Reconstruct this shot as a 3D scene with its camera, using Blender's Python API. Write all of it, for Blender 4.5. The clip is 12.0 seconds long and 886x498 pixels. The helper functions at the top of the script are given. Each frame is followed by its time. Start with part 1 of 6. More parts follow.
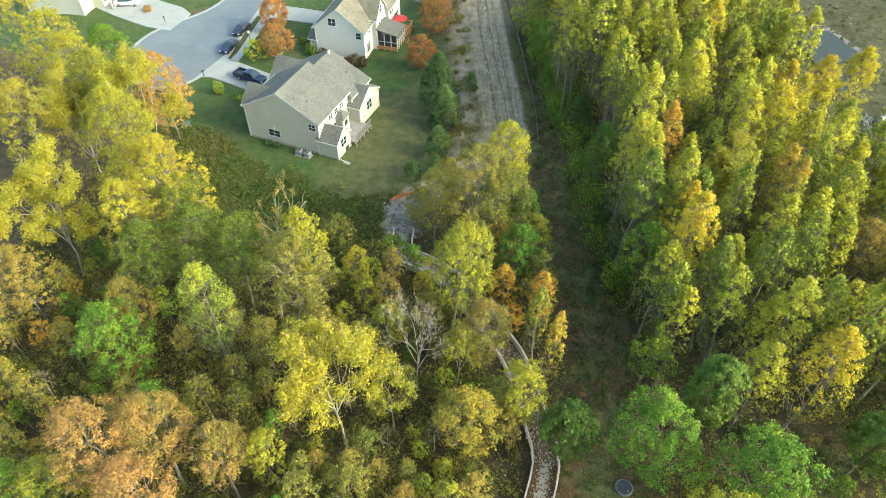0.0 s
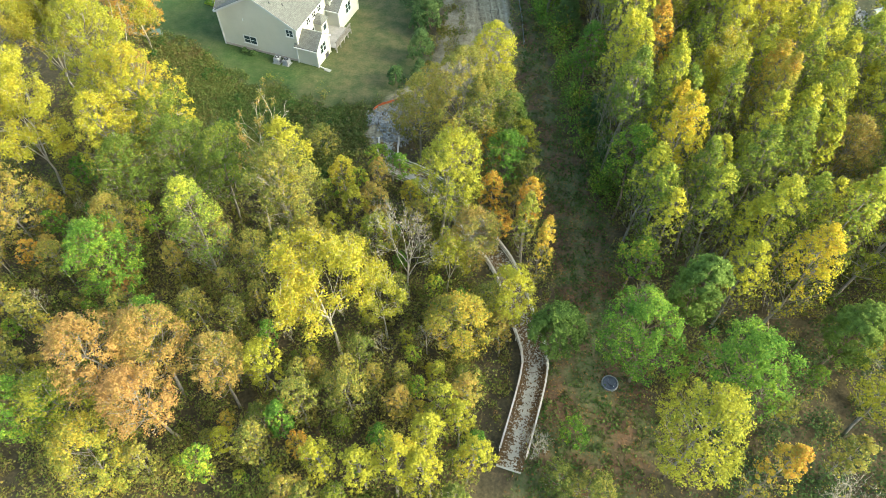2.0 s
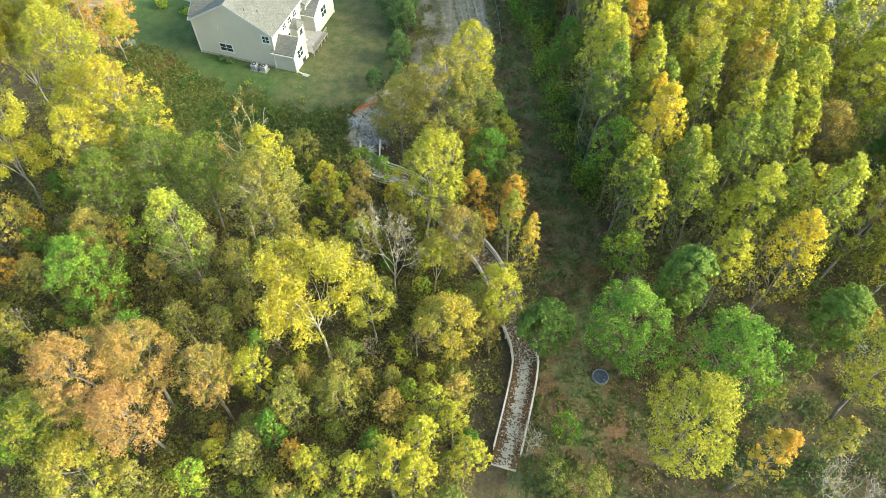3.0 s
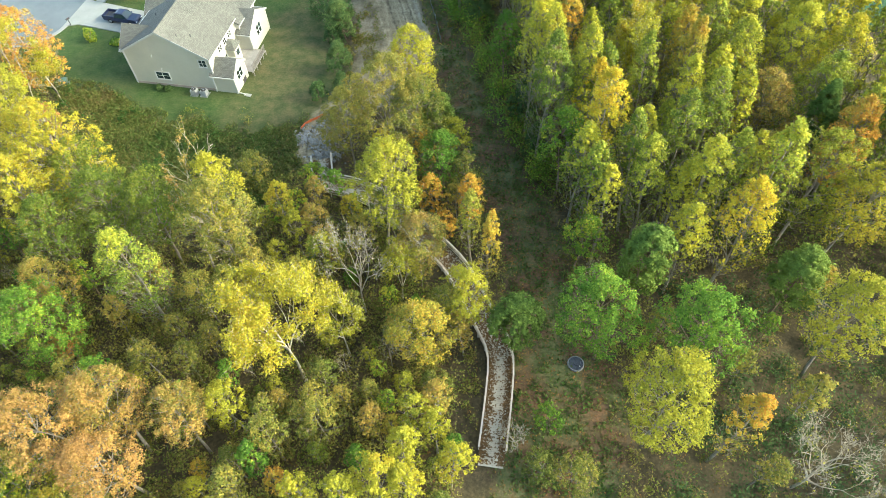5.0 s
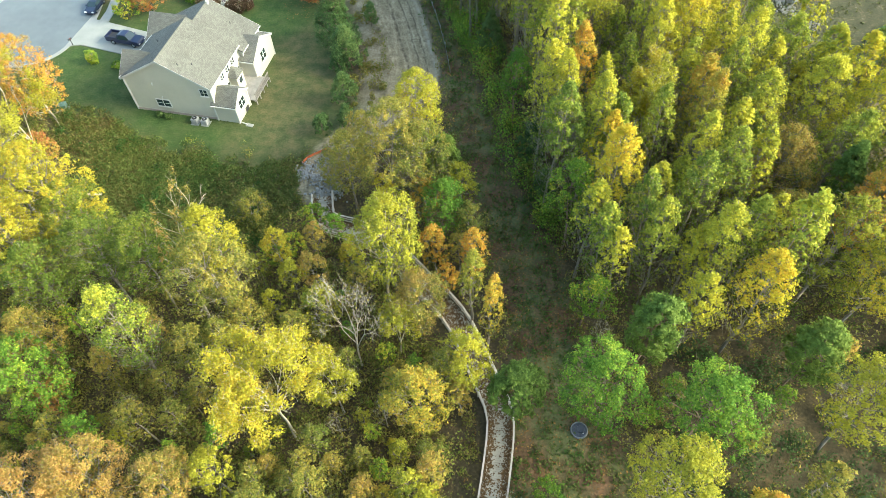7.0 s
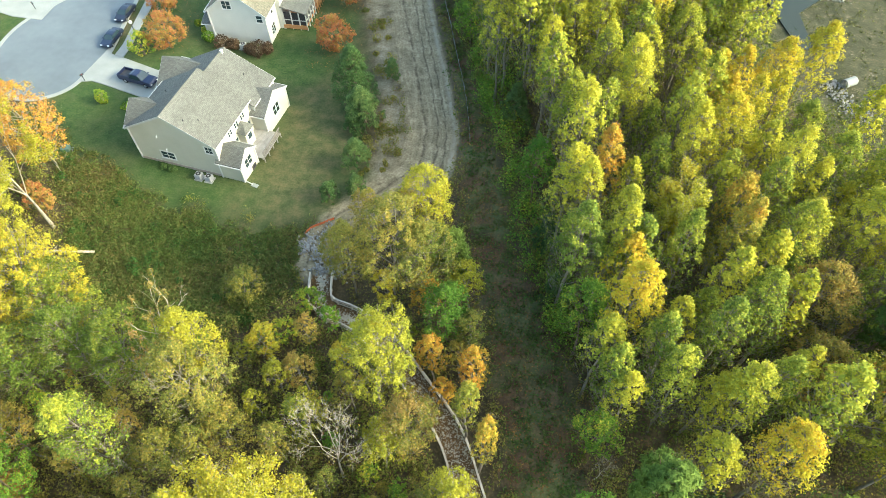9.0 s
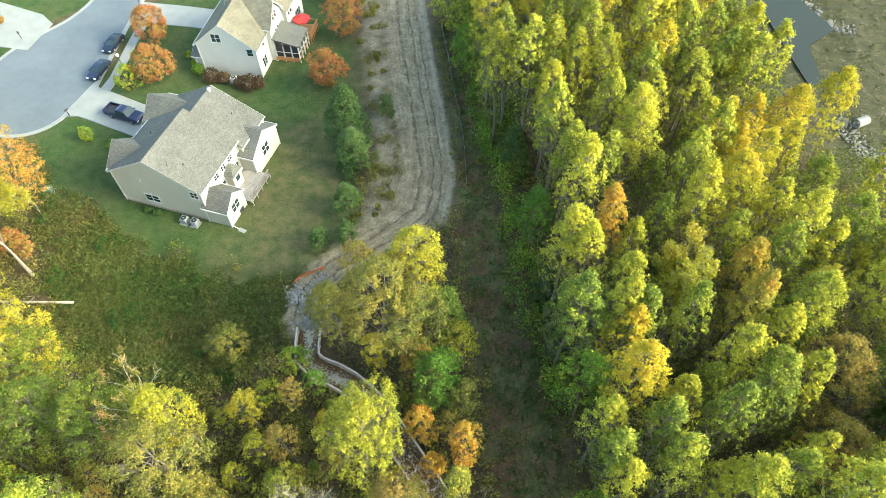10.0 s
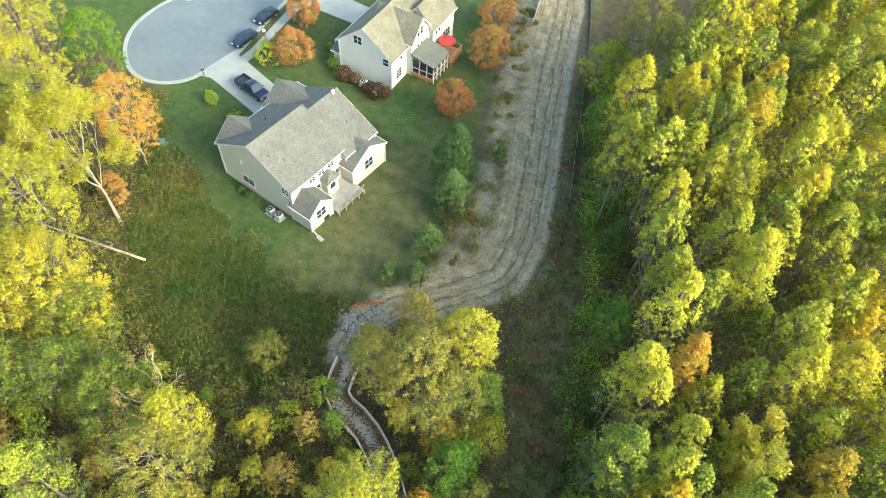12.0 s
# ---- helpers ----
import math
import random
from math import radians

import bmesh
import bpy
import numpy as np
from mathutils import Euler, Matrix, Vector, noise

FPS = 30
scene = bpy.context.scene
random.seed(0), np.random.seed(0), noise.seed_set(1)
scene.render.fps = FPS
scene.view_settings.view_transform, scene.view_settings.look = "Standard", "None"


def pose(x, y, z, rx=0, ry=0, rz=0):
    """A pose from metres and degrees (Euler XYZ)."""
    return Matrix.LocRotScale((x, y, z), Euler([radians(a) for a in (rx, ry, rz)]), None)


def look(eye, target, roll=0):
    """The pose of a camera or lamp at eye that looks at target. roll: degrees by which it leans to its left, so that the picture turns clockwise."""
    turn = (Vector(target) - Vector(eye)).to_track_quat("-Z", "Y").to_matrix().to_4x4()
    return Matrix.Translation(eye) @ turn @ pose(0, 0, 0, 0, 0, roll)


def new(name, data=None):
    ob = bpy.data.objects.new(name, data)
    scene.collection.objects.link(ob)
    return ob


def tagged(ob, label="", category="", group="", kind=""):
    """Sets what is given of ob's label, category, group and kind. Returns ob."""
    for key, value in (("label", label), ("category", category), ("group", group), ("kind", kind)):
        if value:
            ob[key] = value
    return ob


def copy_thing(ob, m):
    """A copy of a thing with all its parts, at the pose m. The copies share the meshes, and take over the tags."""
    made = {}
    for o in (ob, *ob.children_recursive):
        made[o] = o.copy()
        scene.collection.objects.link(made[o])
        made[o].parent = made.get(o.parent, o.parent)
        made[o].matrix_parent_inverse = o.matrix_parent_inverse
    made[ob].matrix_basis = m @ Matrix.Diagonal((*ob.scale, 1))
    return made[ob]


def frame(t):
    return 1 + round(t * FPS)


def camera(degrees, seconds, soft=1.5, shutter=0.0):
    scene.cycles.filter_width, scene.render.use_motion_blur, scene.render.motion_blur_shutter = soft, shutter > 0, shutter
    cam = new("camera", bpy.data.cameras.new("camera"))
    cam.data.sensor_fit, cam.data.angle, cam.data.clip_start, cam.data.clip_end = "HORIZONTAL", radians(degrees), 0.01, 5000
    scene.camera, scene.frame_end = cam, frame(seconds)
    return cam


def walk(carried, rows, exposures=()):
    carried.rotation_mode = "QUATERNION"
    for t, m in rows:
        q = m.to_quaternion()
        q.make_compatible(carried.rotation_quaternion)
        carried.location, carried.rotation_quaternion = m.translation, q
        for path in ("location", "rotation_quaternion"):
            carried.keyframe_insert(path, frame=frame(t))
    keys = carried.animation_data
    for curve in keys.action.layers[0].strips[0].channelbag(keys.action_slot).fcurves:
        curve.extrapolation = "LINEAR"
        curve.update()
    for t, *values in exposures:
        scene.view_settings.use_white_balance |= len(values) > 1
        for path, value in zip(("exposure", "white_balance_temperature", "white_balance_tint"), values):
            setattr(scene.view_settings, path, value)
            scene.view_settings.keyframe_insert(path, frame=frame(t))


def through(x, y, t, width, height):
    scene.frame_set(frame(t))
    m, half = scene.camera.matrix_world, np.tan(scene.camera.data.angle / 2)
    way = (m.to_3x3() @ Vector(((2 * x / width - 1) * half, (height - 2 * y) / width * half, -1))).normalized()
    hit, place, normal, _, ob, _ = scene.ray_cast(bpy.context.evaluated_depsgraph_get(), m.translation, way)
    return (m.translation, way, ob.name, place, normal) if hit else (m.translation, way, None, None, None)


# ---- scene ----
cam = camera(67.7, 12.0, 0.6)

PATH = [
    (0, (0.037, -1.168, 58.686), (-0.36, 0.165, 57.249), 0.4),
    (0.5, (0.135, -1.235, 58.586), (-0.233, 0.082, 57.127), -0.0),
    (1, (-0.174, -1.221, 58.68), (-0.529, 0.096, 57.217), 0.2),
    (1.1, (-0.173, -1.223, 58.677), (-0.527, 0.091, 57.211), 0.20),
    (1.2, (-0.164, -1.249, 58.633), (-0.504, 0.016, 57.125), 0.23),
    (1.3, (-0.144, -1.308, 58.531), (-0.45, -0.155, 56.927), 0.29),
    (1.4, (-0.142, -1.313, 58.524), (-0.446, -0.168, 56.912), 0.30),
    (1.5, (-0.142, -1.314, 58.522), (-0.445, -0.171, 56.909), 0.3),
    (2, (-0.169, -1.405, 58.356), (-0.467, -0.257, 56.747), 0.5),
    (2.5, (-0.144, -1.416, 58.429), (-0.422, -0.263, 56.819), 0.2),
    (3, (-0.106, -1.177, 58.506), (-0.365, -0.023, 56.894), -0.4),
    (3.5, (0.013, -1.123, 58.507), (-0.177, 0.044, 56.894), -2.1),
    (5.5, (0.231, 0.019, 58.674), (0.072, 1.188, 57.059), -3.1),
    (6, (0.201, 1.513, 58.996), (0.027, 2.677, 57.379), -2.7),
    (6.5, (0.268, 3.393, 59.326), (0.096, 4.555, 57.708), -2.8),
    (7, (0.471, 5.669, 59.752), (0.281, 6.824, 58.131), -2.9),
    (9, (0.782, 17.154, 61.787), (0.522, 18.293, 60.164), -1.3),
    (9.5, (0.666, 20.429, 62.057), (0.395, 21.568, 60.436), -1.3),
    (10, (0.448, 23.635, 62.382), (0.178, 24.777, 60.763), -1.4),
    (10.5, (0.271, 26.624, 62.737), (-0.015, 27.766, 61.12), -1.2),
    (11, (0.068, 28.894, 63.208), (-0.312, 30.011, 61.593), 1.1),
    (11.5, (-0.058, 30.238, 63.445), (-0.5, 31.331, 61.83), 2.8),
    (12, (-0.104, 31.198, 63.414), (-0.639, 32.244, 61.796), 5.1),
]
walk(cam, [(t, look(eye, target, roll)) for t, eye, target, roll in PATH], [(0.0, 2.14, 6500, -5), (1.0, 2.27, 6500, -5), (3.0, 2.37, 6500, -5), (10.0, 2.36, 6500, -5), (12.0, 2.31, 6500, -5)])

# ---- light: a hazy late sun, low from the right, and a bright sky ----
SUN_EL, SUN_AZ = 29.0, 92.0          # elevation; degrees from +y towards +x
world = bpy.data.worlds.new("sky")
scene.world = world
world.use_nodes = True
wn = world.node_tree.nodes
sky = wn.new("ShaderNodeTexSky")
sky.sky_type, sky.sun_disc = "NISHITA", False
sky.sun_elevation, sky.sun_rotation = radians(SUN_EL), radians(SUN_AZ)
sky.air_density, sky.dust_density, sky.ozone_density = 1.0, 3.5, 1.0
wn["Background"].inputs["Strength"].default_value = 0.15
world.node_tree.links.new(sky.outputs["Color"], wn["Background"].inputs["Color"])
sun = new("sun", bpy.data.lights.new("sun", "SUN"))
sun.data.energy, sun.data.angle, sun.data.color = 0.98, radians(14.0), (1.0, 0.92, 0.74)
sun_way = Vector((math.sin(radians(SUN_AZ)) * math.cos(radians(SUN_EL)), math.cos(radians(SUN_AZ)) * math.cos(radians(SUN_EL)), math.sin(radians(SUN_EL))))
sun.matrix_world = look(tuple(sun_way * 300), (0, 0, 0))

# ---- materials ----
class Nodes:
    """A small builder of node materials."""

    def __init__(self, name):
        self.mat = bpy.data.materials.new(name)
        self.mat.use_nodes = True
        self.tree = self.mat.node_tree
        self.tree.nodes.clear()
        self.out = self.add("ShaderNodeOutputMaterial")

    def add(self, kind, **props):
        n = self.tree.nodes.new(kind)
        for k, v in props.items():
            setattr(n, k, v)
        return n

    def link(self, a, b):
        self.tree.links.new(a, b)

    def put(self, socket, v):
        if hasattr(v, "is_output"):
            self.link(v, socket)
        elif isinstance(v, (tuple, list)) and len(v) == 3 and socket.type == "RGBA":
            socket.default_value = (*v, 1.0)
        else:
            socket.default_value = v

    def coord(self, kind="Object"):
        return self.add("ShaderNodeTexCoord").outputs[kind]

    def world(self):
        return self.add("ShaderNodeNewGeometry").outputs["Position"]

    def noise(self, scale, detail=3.0, rough=0.55, where=None, stretch=None):
        n = self.add("ShaderNodeTexNoise")
        n.inputs["Scale"].default_value, n.inputs["Detail"].default_value, n.inputs["Roughness"].default_value = scale, detail, rough
        where = where or self.world()
        if stretch:
            m = self.add("ShaderNodeMapping")
            m.inputs["Scale"].default_value = stretch
            self.link(where, m.inputs["Vector"])
            where = m.outputs["Vector"]
        self.link(where, n.inputs["Vector"])
        return n.outputs["Fac"]

    def ramp(self, fac, *stops):
        n = self.add("ShaderNodeValToRGB")
        e = n.color_ramp.elements
        while len(e) < len(stops):
            e.new(0.5)
        for i, (p, c) in enumerate(stops):
            e[i].position, e[i].color = p, (*c, 1.0) if isinstance(c, tuple) else (c, c, c, 1.0)
        self.put(n.inputs["Fac"], fac)
        return n.outputs["Color"]

    def mix(self, fac, a, b, blend="MIX"):
        n = self.add("ShaderNodeMix", data_type="RGBA", blend_type=blend)
        self.put(n.inputs["Factor"], fac)
        self.put(n.inputs[6], a)
        self.put(n.inputs[7], b)
        return n.outputs[2]

    def math(self, op, a, b=0.0, clamp=False):
        n = self.add("ShaderNodeMath", operation=op, use_clamp=clamp)
        self.put(n.inputs[0], a)
        self.put(n.inputs[1], b)
        return n.outputs[0]

    def attr(self, name):
        return self.add("ShaderNodeAttribute", attribute_name=name).outputs["Fac"]

    def bump(self, height, strength=0.4, distance=0.05):
        n = self.add("ShaderNodeBump")
        n.inputs["Strength"].default_value, n.inputs["Distance"].default_value = strength, distance
        self.link(height, n.inputs["Height"])
        return n.outputs["Normal"]

    def finish(self, color, rough=0.7, metal=0.0, normal=None, spec=0.5, coat=0.0):
        b = self.add("ShaderNodeBsdfPrincipled")
        self.put(b.inputs["Base Color"], color)
        self.put(b.inputs["Roughness"], rough)
        self.put(b.inputs["Metallic"], metal)
        b.inputs["Specular IOR Level"].default_value = spec
        b.inputs["Coat Weight"].default_value = coat
        if normal:
            self.link(normal, b.inputs["Normal"])
        self.link(b.outputs[0], self.out.inputs["Surface"])
        return self.mat


def surface(name, a, b, scale=1.5, rough=0.75, fine=18.0, metal=0.0, bump=0.25, distance=0.02, spec=0.4, coat=0.0):
    """A plain surface with broad stains and fine grain between two colours."""
    n = Nodes(name)
    broad, grain = n.noise(scale), n.noise(fine, 4.0)
    mixed = n.math("ADD", n.math("MULTIPLY", broad, 0.6), n.math("MULTIPLY", grain, 0.4))
    col = n.ramp(mixed, (0.32, a), (0.68, b))
    return n.finish(col, rough, metal, n.bump(grain, bump, distance), spec, coat)


def leaf_material(name, stops, through=0.30, patch=0.35):
    """Leaves: each one takes its own tint; boughs and trees differ too, and light shines through them."""
    stops = [(p, (c[0] * 0.92, c[1] * 0.97, c[2] * 0.76)) for p, c in stops]
    n = Nodes(name)
    island = n.add("ShaderNodeNewGeometry").outputs["Random Per Island"]
    tree = n.add("ShaderNodeObjectInfo").outputs["Random"]
    bough = n.noise(patch, 2.0)
    spread = n.math("ADD", n.math("MULTIPLY", n.math("SUBTRACT", bough, 0.5), 1.2), n.math("MULTIPLY", island, 0.6))
    spread = n.math("ADD", spread, n.math("MULTIPLY", n.math("SUBTRACT", tree, 0.5), 0.7))
    spread = n.math("ADD", spread, n.attr("height_tint"))
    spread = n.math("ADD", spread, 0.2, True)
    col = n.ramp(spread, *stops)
    shade = n.math("ADD", n.math("MULTIPLY", n.math("FRACT", n.math("MULTIPLY", island, 37.0)), 0.5), 0.72)
    col = n.mix(1.0, col, shade, "MULTIPLY")
    d = n.add("ShaderNodeBsdfPrincipled")
    n.link(col, d.inputs["Base Color"])
    d.inputs["Roughness"].default_value, d.inputs["Specular IOR Level"].default_value = 0.65, 0.07
    t = n.add("ShaderNodeBsdfTranslucent")
    n.link(col, t.inputs["Color"])
    m = n.add("ShaderNodeMixShader")
    m.inputs[0].default_value = through
    n.link(d.outputs[0], m.inputs[1])
    n.link(t.outputs[0], m.inputs[2])
    n.link(m.outputs[0], n.out.inputs["Surface"])
    return n.mat


LEAF = {
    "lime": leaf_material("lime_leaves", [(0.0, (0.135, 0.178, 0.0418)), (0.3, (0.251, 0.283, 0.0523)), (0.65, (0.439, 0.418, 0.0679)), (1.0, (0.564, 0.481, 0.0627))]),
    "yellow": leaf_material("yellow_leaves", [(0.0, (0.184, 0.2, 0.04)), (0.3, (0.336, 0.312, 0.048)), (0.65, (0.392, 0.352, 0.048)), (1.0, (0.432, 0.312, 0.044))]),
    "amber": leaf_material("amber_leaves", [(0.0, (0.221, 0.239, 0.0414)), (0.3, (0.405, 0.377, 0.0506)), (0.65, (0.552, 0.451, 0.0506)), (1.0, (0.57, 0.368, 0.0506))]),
    "gold": leaf_material("gold_leaves", [(0.0, (0.224, 0.232, 0.0516)), (0.3, (0.387, 0.318, 0.0602)), (0.65, (0.499, 0.31, 0.0602)), (1.0, (0.533, 0.232, 0.0516))]),
    "russet": leaf_material("russet_leaves", [(0.0, (0.172, 0.175, 0.047)), (0.3, (0.29, 0.215, 0.065)), (0.65, (0.38, 0.225, 0.085)), (1.0, (0.40, 0.22, 0.10))]),
    "olive": leaf_material("olive_leaves", [(0.0, (0.12, 0.145, 0.04)), (0.4, (0.24, 0.225, 0.06)), (0.75, (0.36, 0.28, 0.07)), (1.0, (0.40, 0.25, 0.08))]),
    "green": leaf_material("green_leaves", [(0.0, (0.075, 0.15, 0.03)), (0.4, (0.14, 0.235, 0.042)), (0.72, (0.24, 0.33, 0.05)), (0.88, (0.40, 0.40, 0.06)), (1.0, (0.54, 0.43, 0.06))]),
    "fresh": leaf_material("fresh_leaves", [(0.0, (0.10, 0.14, 0.03)), (0.35, (0.19, 0.22, 0.045)), (0.7, (0.31, 0.295, 0.055)), (1.0, (0.44, 0.37, 0.055))]),
    "needle": leaf_material("pine_needles", [(0.0, (0.08, 0.12, 0.03)), (0.5, (0.14, 0.19, 0.045)), (1.0, (0.21, 0.26, 0.06))], 0.15),
    "cedar": leaf_material("cedar_sprays", [(0.0, (0.035, 0.065, 0.03)), (0.5, (0.06, 0.095, 0.038)), (1.0, (0.09, 0.13, 0.045))], 0.1),
    "red": leaf_material("red_leaves", [(0.0, (0.15, 0.19, 0.05)), (0.32, (0.32, 0.265, 0.075)), (0.62, (0.45, 0.20, 0.085)), (1.0, (0.43, 0.125, 0.08))], 0.25, 0.8),
    "orange": leaf_material("orange_leaves", [(0.0, (0.36, 0.32, 0.06)), (0.4, (0.48, 0.34, 0.065)), (0.7, (0.52, 0.27, 0.075)), (1.0, (0.50, 0.19, 0.08))], 0.3, 0.5),
    "conifer": leaf_material("conifer_sprays", [(0.0, (0.052, 0.095, 0.038)), (0.5, (0.095, 0.15, 0.056)), (1.0, (0.18, 0.225, 0.085))], 0.1),
    "bramble": leaf_material("bramble_leaves", [(0.0, (0.04, 0.085, 0.025)), (0.6, (0.07, 0.13, 0.035)), (1.0, (0.12, 0.18, 0.05))], 0.2),
    "brush": leaf_material("undergrowth_leaves", [(0.0, (0.0723, 0.109, 0.0253)), (0.3, (0.13, 0.156, 0.0361)), (0.6, (0.202, 0.188, 0.0542)), (0.82, (0.231, 0.167, 0.0723)), (1.0, (0.303, 0.26, 0.0506))], 0.25, 0.12),
    "weed": leaf_material("weed_blades", [(0.0, (0.075, 0.125, 0.036)), (0.35, (0.12, 0.15, 0.048)), (0.6, (0.17, 0.16, 0.062)), (0.8, (0.215, 0.155, 0.075)), (1.0, (0.235, 0.13, 0.075))], 0.3, 0.1),
    "straw": leaf_material("dry_leaves", [(0.0, (0.08, 0.05, 0.03)), (0.5, (0.14, 0.08, 0.045)), (1.0, (0.22, 0.12, 0.06))], 0.05),
    "sedge": leaf_material("dry_sedge", [(0.0, (0.08, 0.095, 0.04)), (0.5, (0.15, 0.15, 0.068)), (1.0, (0.30, 0.27, 0.15))], 0.2),
    "litter": leaf_material("fallen_leaves", [(0.0, (0.10, 0.06, 0.03)), (0.5, (0.20, 0.11, 0.05)), (0.85, (0.32, 0.17, 0.06)), (1.0, (0.5, 0.36, 0.07))], 0.1, 0.2),
}
BARK_GREY = surface("grey_bark", (0.13, 0.11, 0.085), (0.28, 0.245, 0.195), 3.0, 0.9, 25.0)
BARK_PALE = surface("pale_bark", (0.21, 0.18, 0.13), (0.43, 0.38, 0.295), 2.5, 0.85, 12.0)
BARK_BROWN = surface("brown_bark", (0.10, 0.07, 0.05), (0.24, 0.17, 0.12), 3.0, 0.9, 22.0)
TWIG = surface("bare_twigs", (0.20, 0.16, 0.12), (0.44, 0.38, 0.31), 1.0, 0.9, 10.0)

# ---- the lie of the land ----
rng = np.random.default_rng(11)


def inside(px, py, poly):
    """Signed distance (positive inside) from points to a polygon, by numpy."""
    poly = np.array(poly, float)
    best, odd = np.full(px.shape, 1e9), np.zeros(px.shape, bool)
    for (ax, ay), (bx, by) in zip(poly, np.roll(poly, -1, 0)):
        dx, dy = bx - ax, by - ay
        s = np.clip(((px - ax) * dx + (py - ay) * dy) / (dx * dx + dy * dy), 0, 1)
        best = np.minimum(best, np.hypot(px - ax - s * dx, py - ay - s * dy))
        cross = (ay > py) != (by > py)
        odd ^= cross & (px < dx * (py - ay) / (dy if dy else 1e-9) + ax)
    return np.where(odd, best, -best)


def beside(px, py, line):
    """Distance to a polyline, the signed offset to its right, and how far along it."""
    line = np.array(line, float)
    best, off, run, gone = np.full(px.shape, 1e9), np.zeros(px.shape), np.zeros(px.shape), 0.0
    for (ax, ay), (bx, by) in zip(line[:-1], line[1:]):
        dx, dy = bx - ax, by - ay
        s = np.clip(((px - ax) * dx + (py - ay) * dy) / (dx * dx + dy * dy), 0, 1)
        d = np.hypot(px - ax - s * dx, py - ay - s * dy)
        side = np.sign((px - ax) * dy - (py - ay) * dx)
        off, run = np.where(d < best, d * side, off), np.where(d < best, gone + s * math.hypot(dx, dy), run)
        best, gone = np.minimum(best, d), gone + math.hypot(dx, dy)
    return best, off, run


def wave(x, y, scale, seed):
    """Cheap smooth noise from a few crossed waves, about -1 to 1."""
    r = np.random.default_rng(seed)
    total = 0
    for k in range(6):
        a, p, f = r.uniform(0, 6.28), r.uniform(0, 6.28), r.uniform(0.6, 1.8) / scale
        total = total + np.sin((x * np.cos(a) + y * np.sin(a)) * f * 6.28 + p)
    return total / 3.5


def soft(d, width):
    return np.clip(d / width + 0.5, 0, 1)


LAWN = [(-69, 74), (-62, 68.5), (-57, 66), (-50, 63), (-44, 60.5), (-37, 59), (-30, 58.5), (-25, 60), (-21.5, 65), (-21, 70), (-23, 77),
        (-25, 86), (-29, 96), (-34, 108), (-40, 124), (-62, 140), (-66, 100), (-65, 84)]
VERGE = [(-70, 110), (-79, 100), (-82, 92), (-82, 84), (-79, 76), (-84, 71), (-98, 76), (-120, 80), (-130, 110), (-100, 140), (-70, 140)]
WEEDS = [(-70, 70), (-60, 62), (-47, 47), (-38, 44), (-30, 44.5), (-25, 50), (-24, 58), (-22, 66), (-30, 61), (-40, 63), (-52, 67), (-62, 73), (-68, 77)]
SIDE = [(-24, 58), (-21, 68), (-22, 82), (-27, 96), (-33, 112), (-39, 128), (-33, 128), (-27, 104), (-20, 86), (-17, 74), (-18, 66)]
TRACK = [(-42, 150), (-36, 138), (-29.5, 124.5), (-27.7, 118), (-21.6, 100), (-16.6, 86.5), (-14.0, 78.5), (-13.6, 72.5), (-17.5, 67), (-21.3, 62.5), (-23.2, 58.5), (-22.5, 55)]
SWATH = [(-27, 132), (-18.8, 109.5), (-10.2, 84), (-6.3, 71), (-3.0, 61), (1.6, 50), (4.2, 42), (6.3, 34), (7.6, 26), (6, 16), (4, 2), (2, -20)]
MARSH = [(20, 138), (23, 118), (27, 104), (33, 92), (41, 86), (60, 84), (120, 84), (160, 140), (160, 220), (20, 220)]
DRY = [(-36.0, 83.1), (-30.7, 86.1), (-24.0, 76.6), (-22.3, 64.0), (-26.8, 59.3), (-35.3, 60.1), (-34.6, 65.4), (-34.2, 74.2)]
POND = [(46, 72), (52, 66), (70, 64), (84, 70), (84, 84), (64, 86), (52, 82), (47, 78)]


def zones(x, y):
    w1, w2 = wave(x, y, 9, 3), wave(x, y, 3.1, 4)
    edge = 0.9 * w1 + 0.6 * w2
    lawn = np.maximum(soft(inside(x, y, LAWN) + edge, 3.0), soft(inside(x, y, VERGE) + 0.3 * w2, 0.8))
    weeds = soft(inside(x, y, WEEDS) + 1.5 * edge, 3.0)
    side = soft(inside(x, y, SIDE) + edge, 2.0)
    d, off, run = beside(x, y, TRACK)
    wide = np.interp(y, [55, 59, 63, 68, 74, 80, 100, 130], [2.2, 2.5, 2.5, 3.0, 3.9, 3.7, 3.9, 4.1])
    dirt = soft(wide - d + 0.45 * edge, 0.9)
    ds, _, _ = beside(x, y, SWATH)
    widths = np.interp(y, [0, 16, 26, 34, 42, 50, 61, 71, 84, 110], [3, 5.5, 5.5, 4.0, 3.9, 3.4, 2.8, 2.6, 1.6, 1.4])
    swath = soft(widths - ds + 0.5 * edge, 1.6)
    marsh = soft(inside(x, y, MARSH) + edge, 2.0)
    dry = soft(inside(x, y, DRY) + 1.5 * edge, 4.0)
    return dict(dry=dry, lawn=lawn, weeds=weeds, side=side, dirt=dirt, across=off, along=run, swath=swath, marsh=marsh)


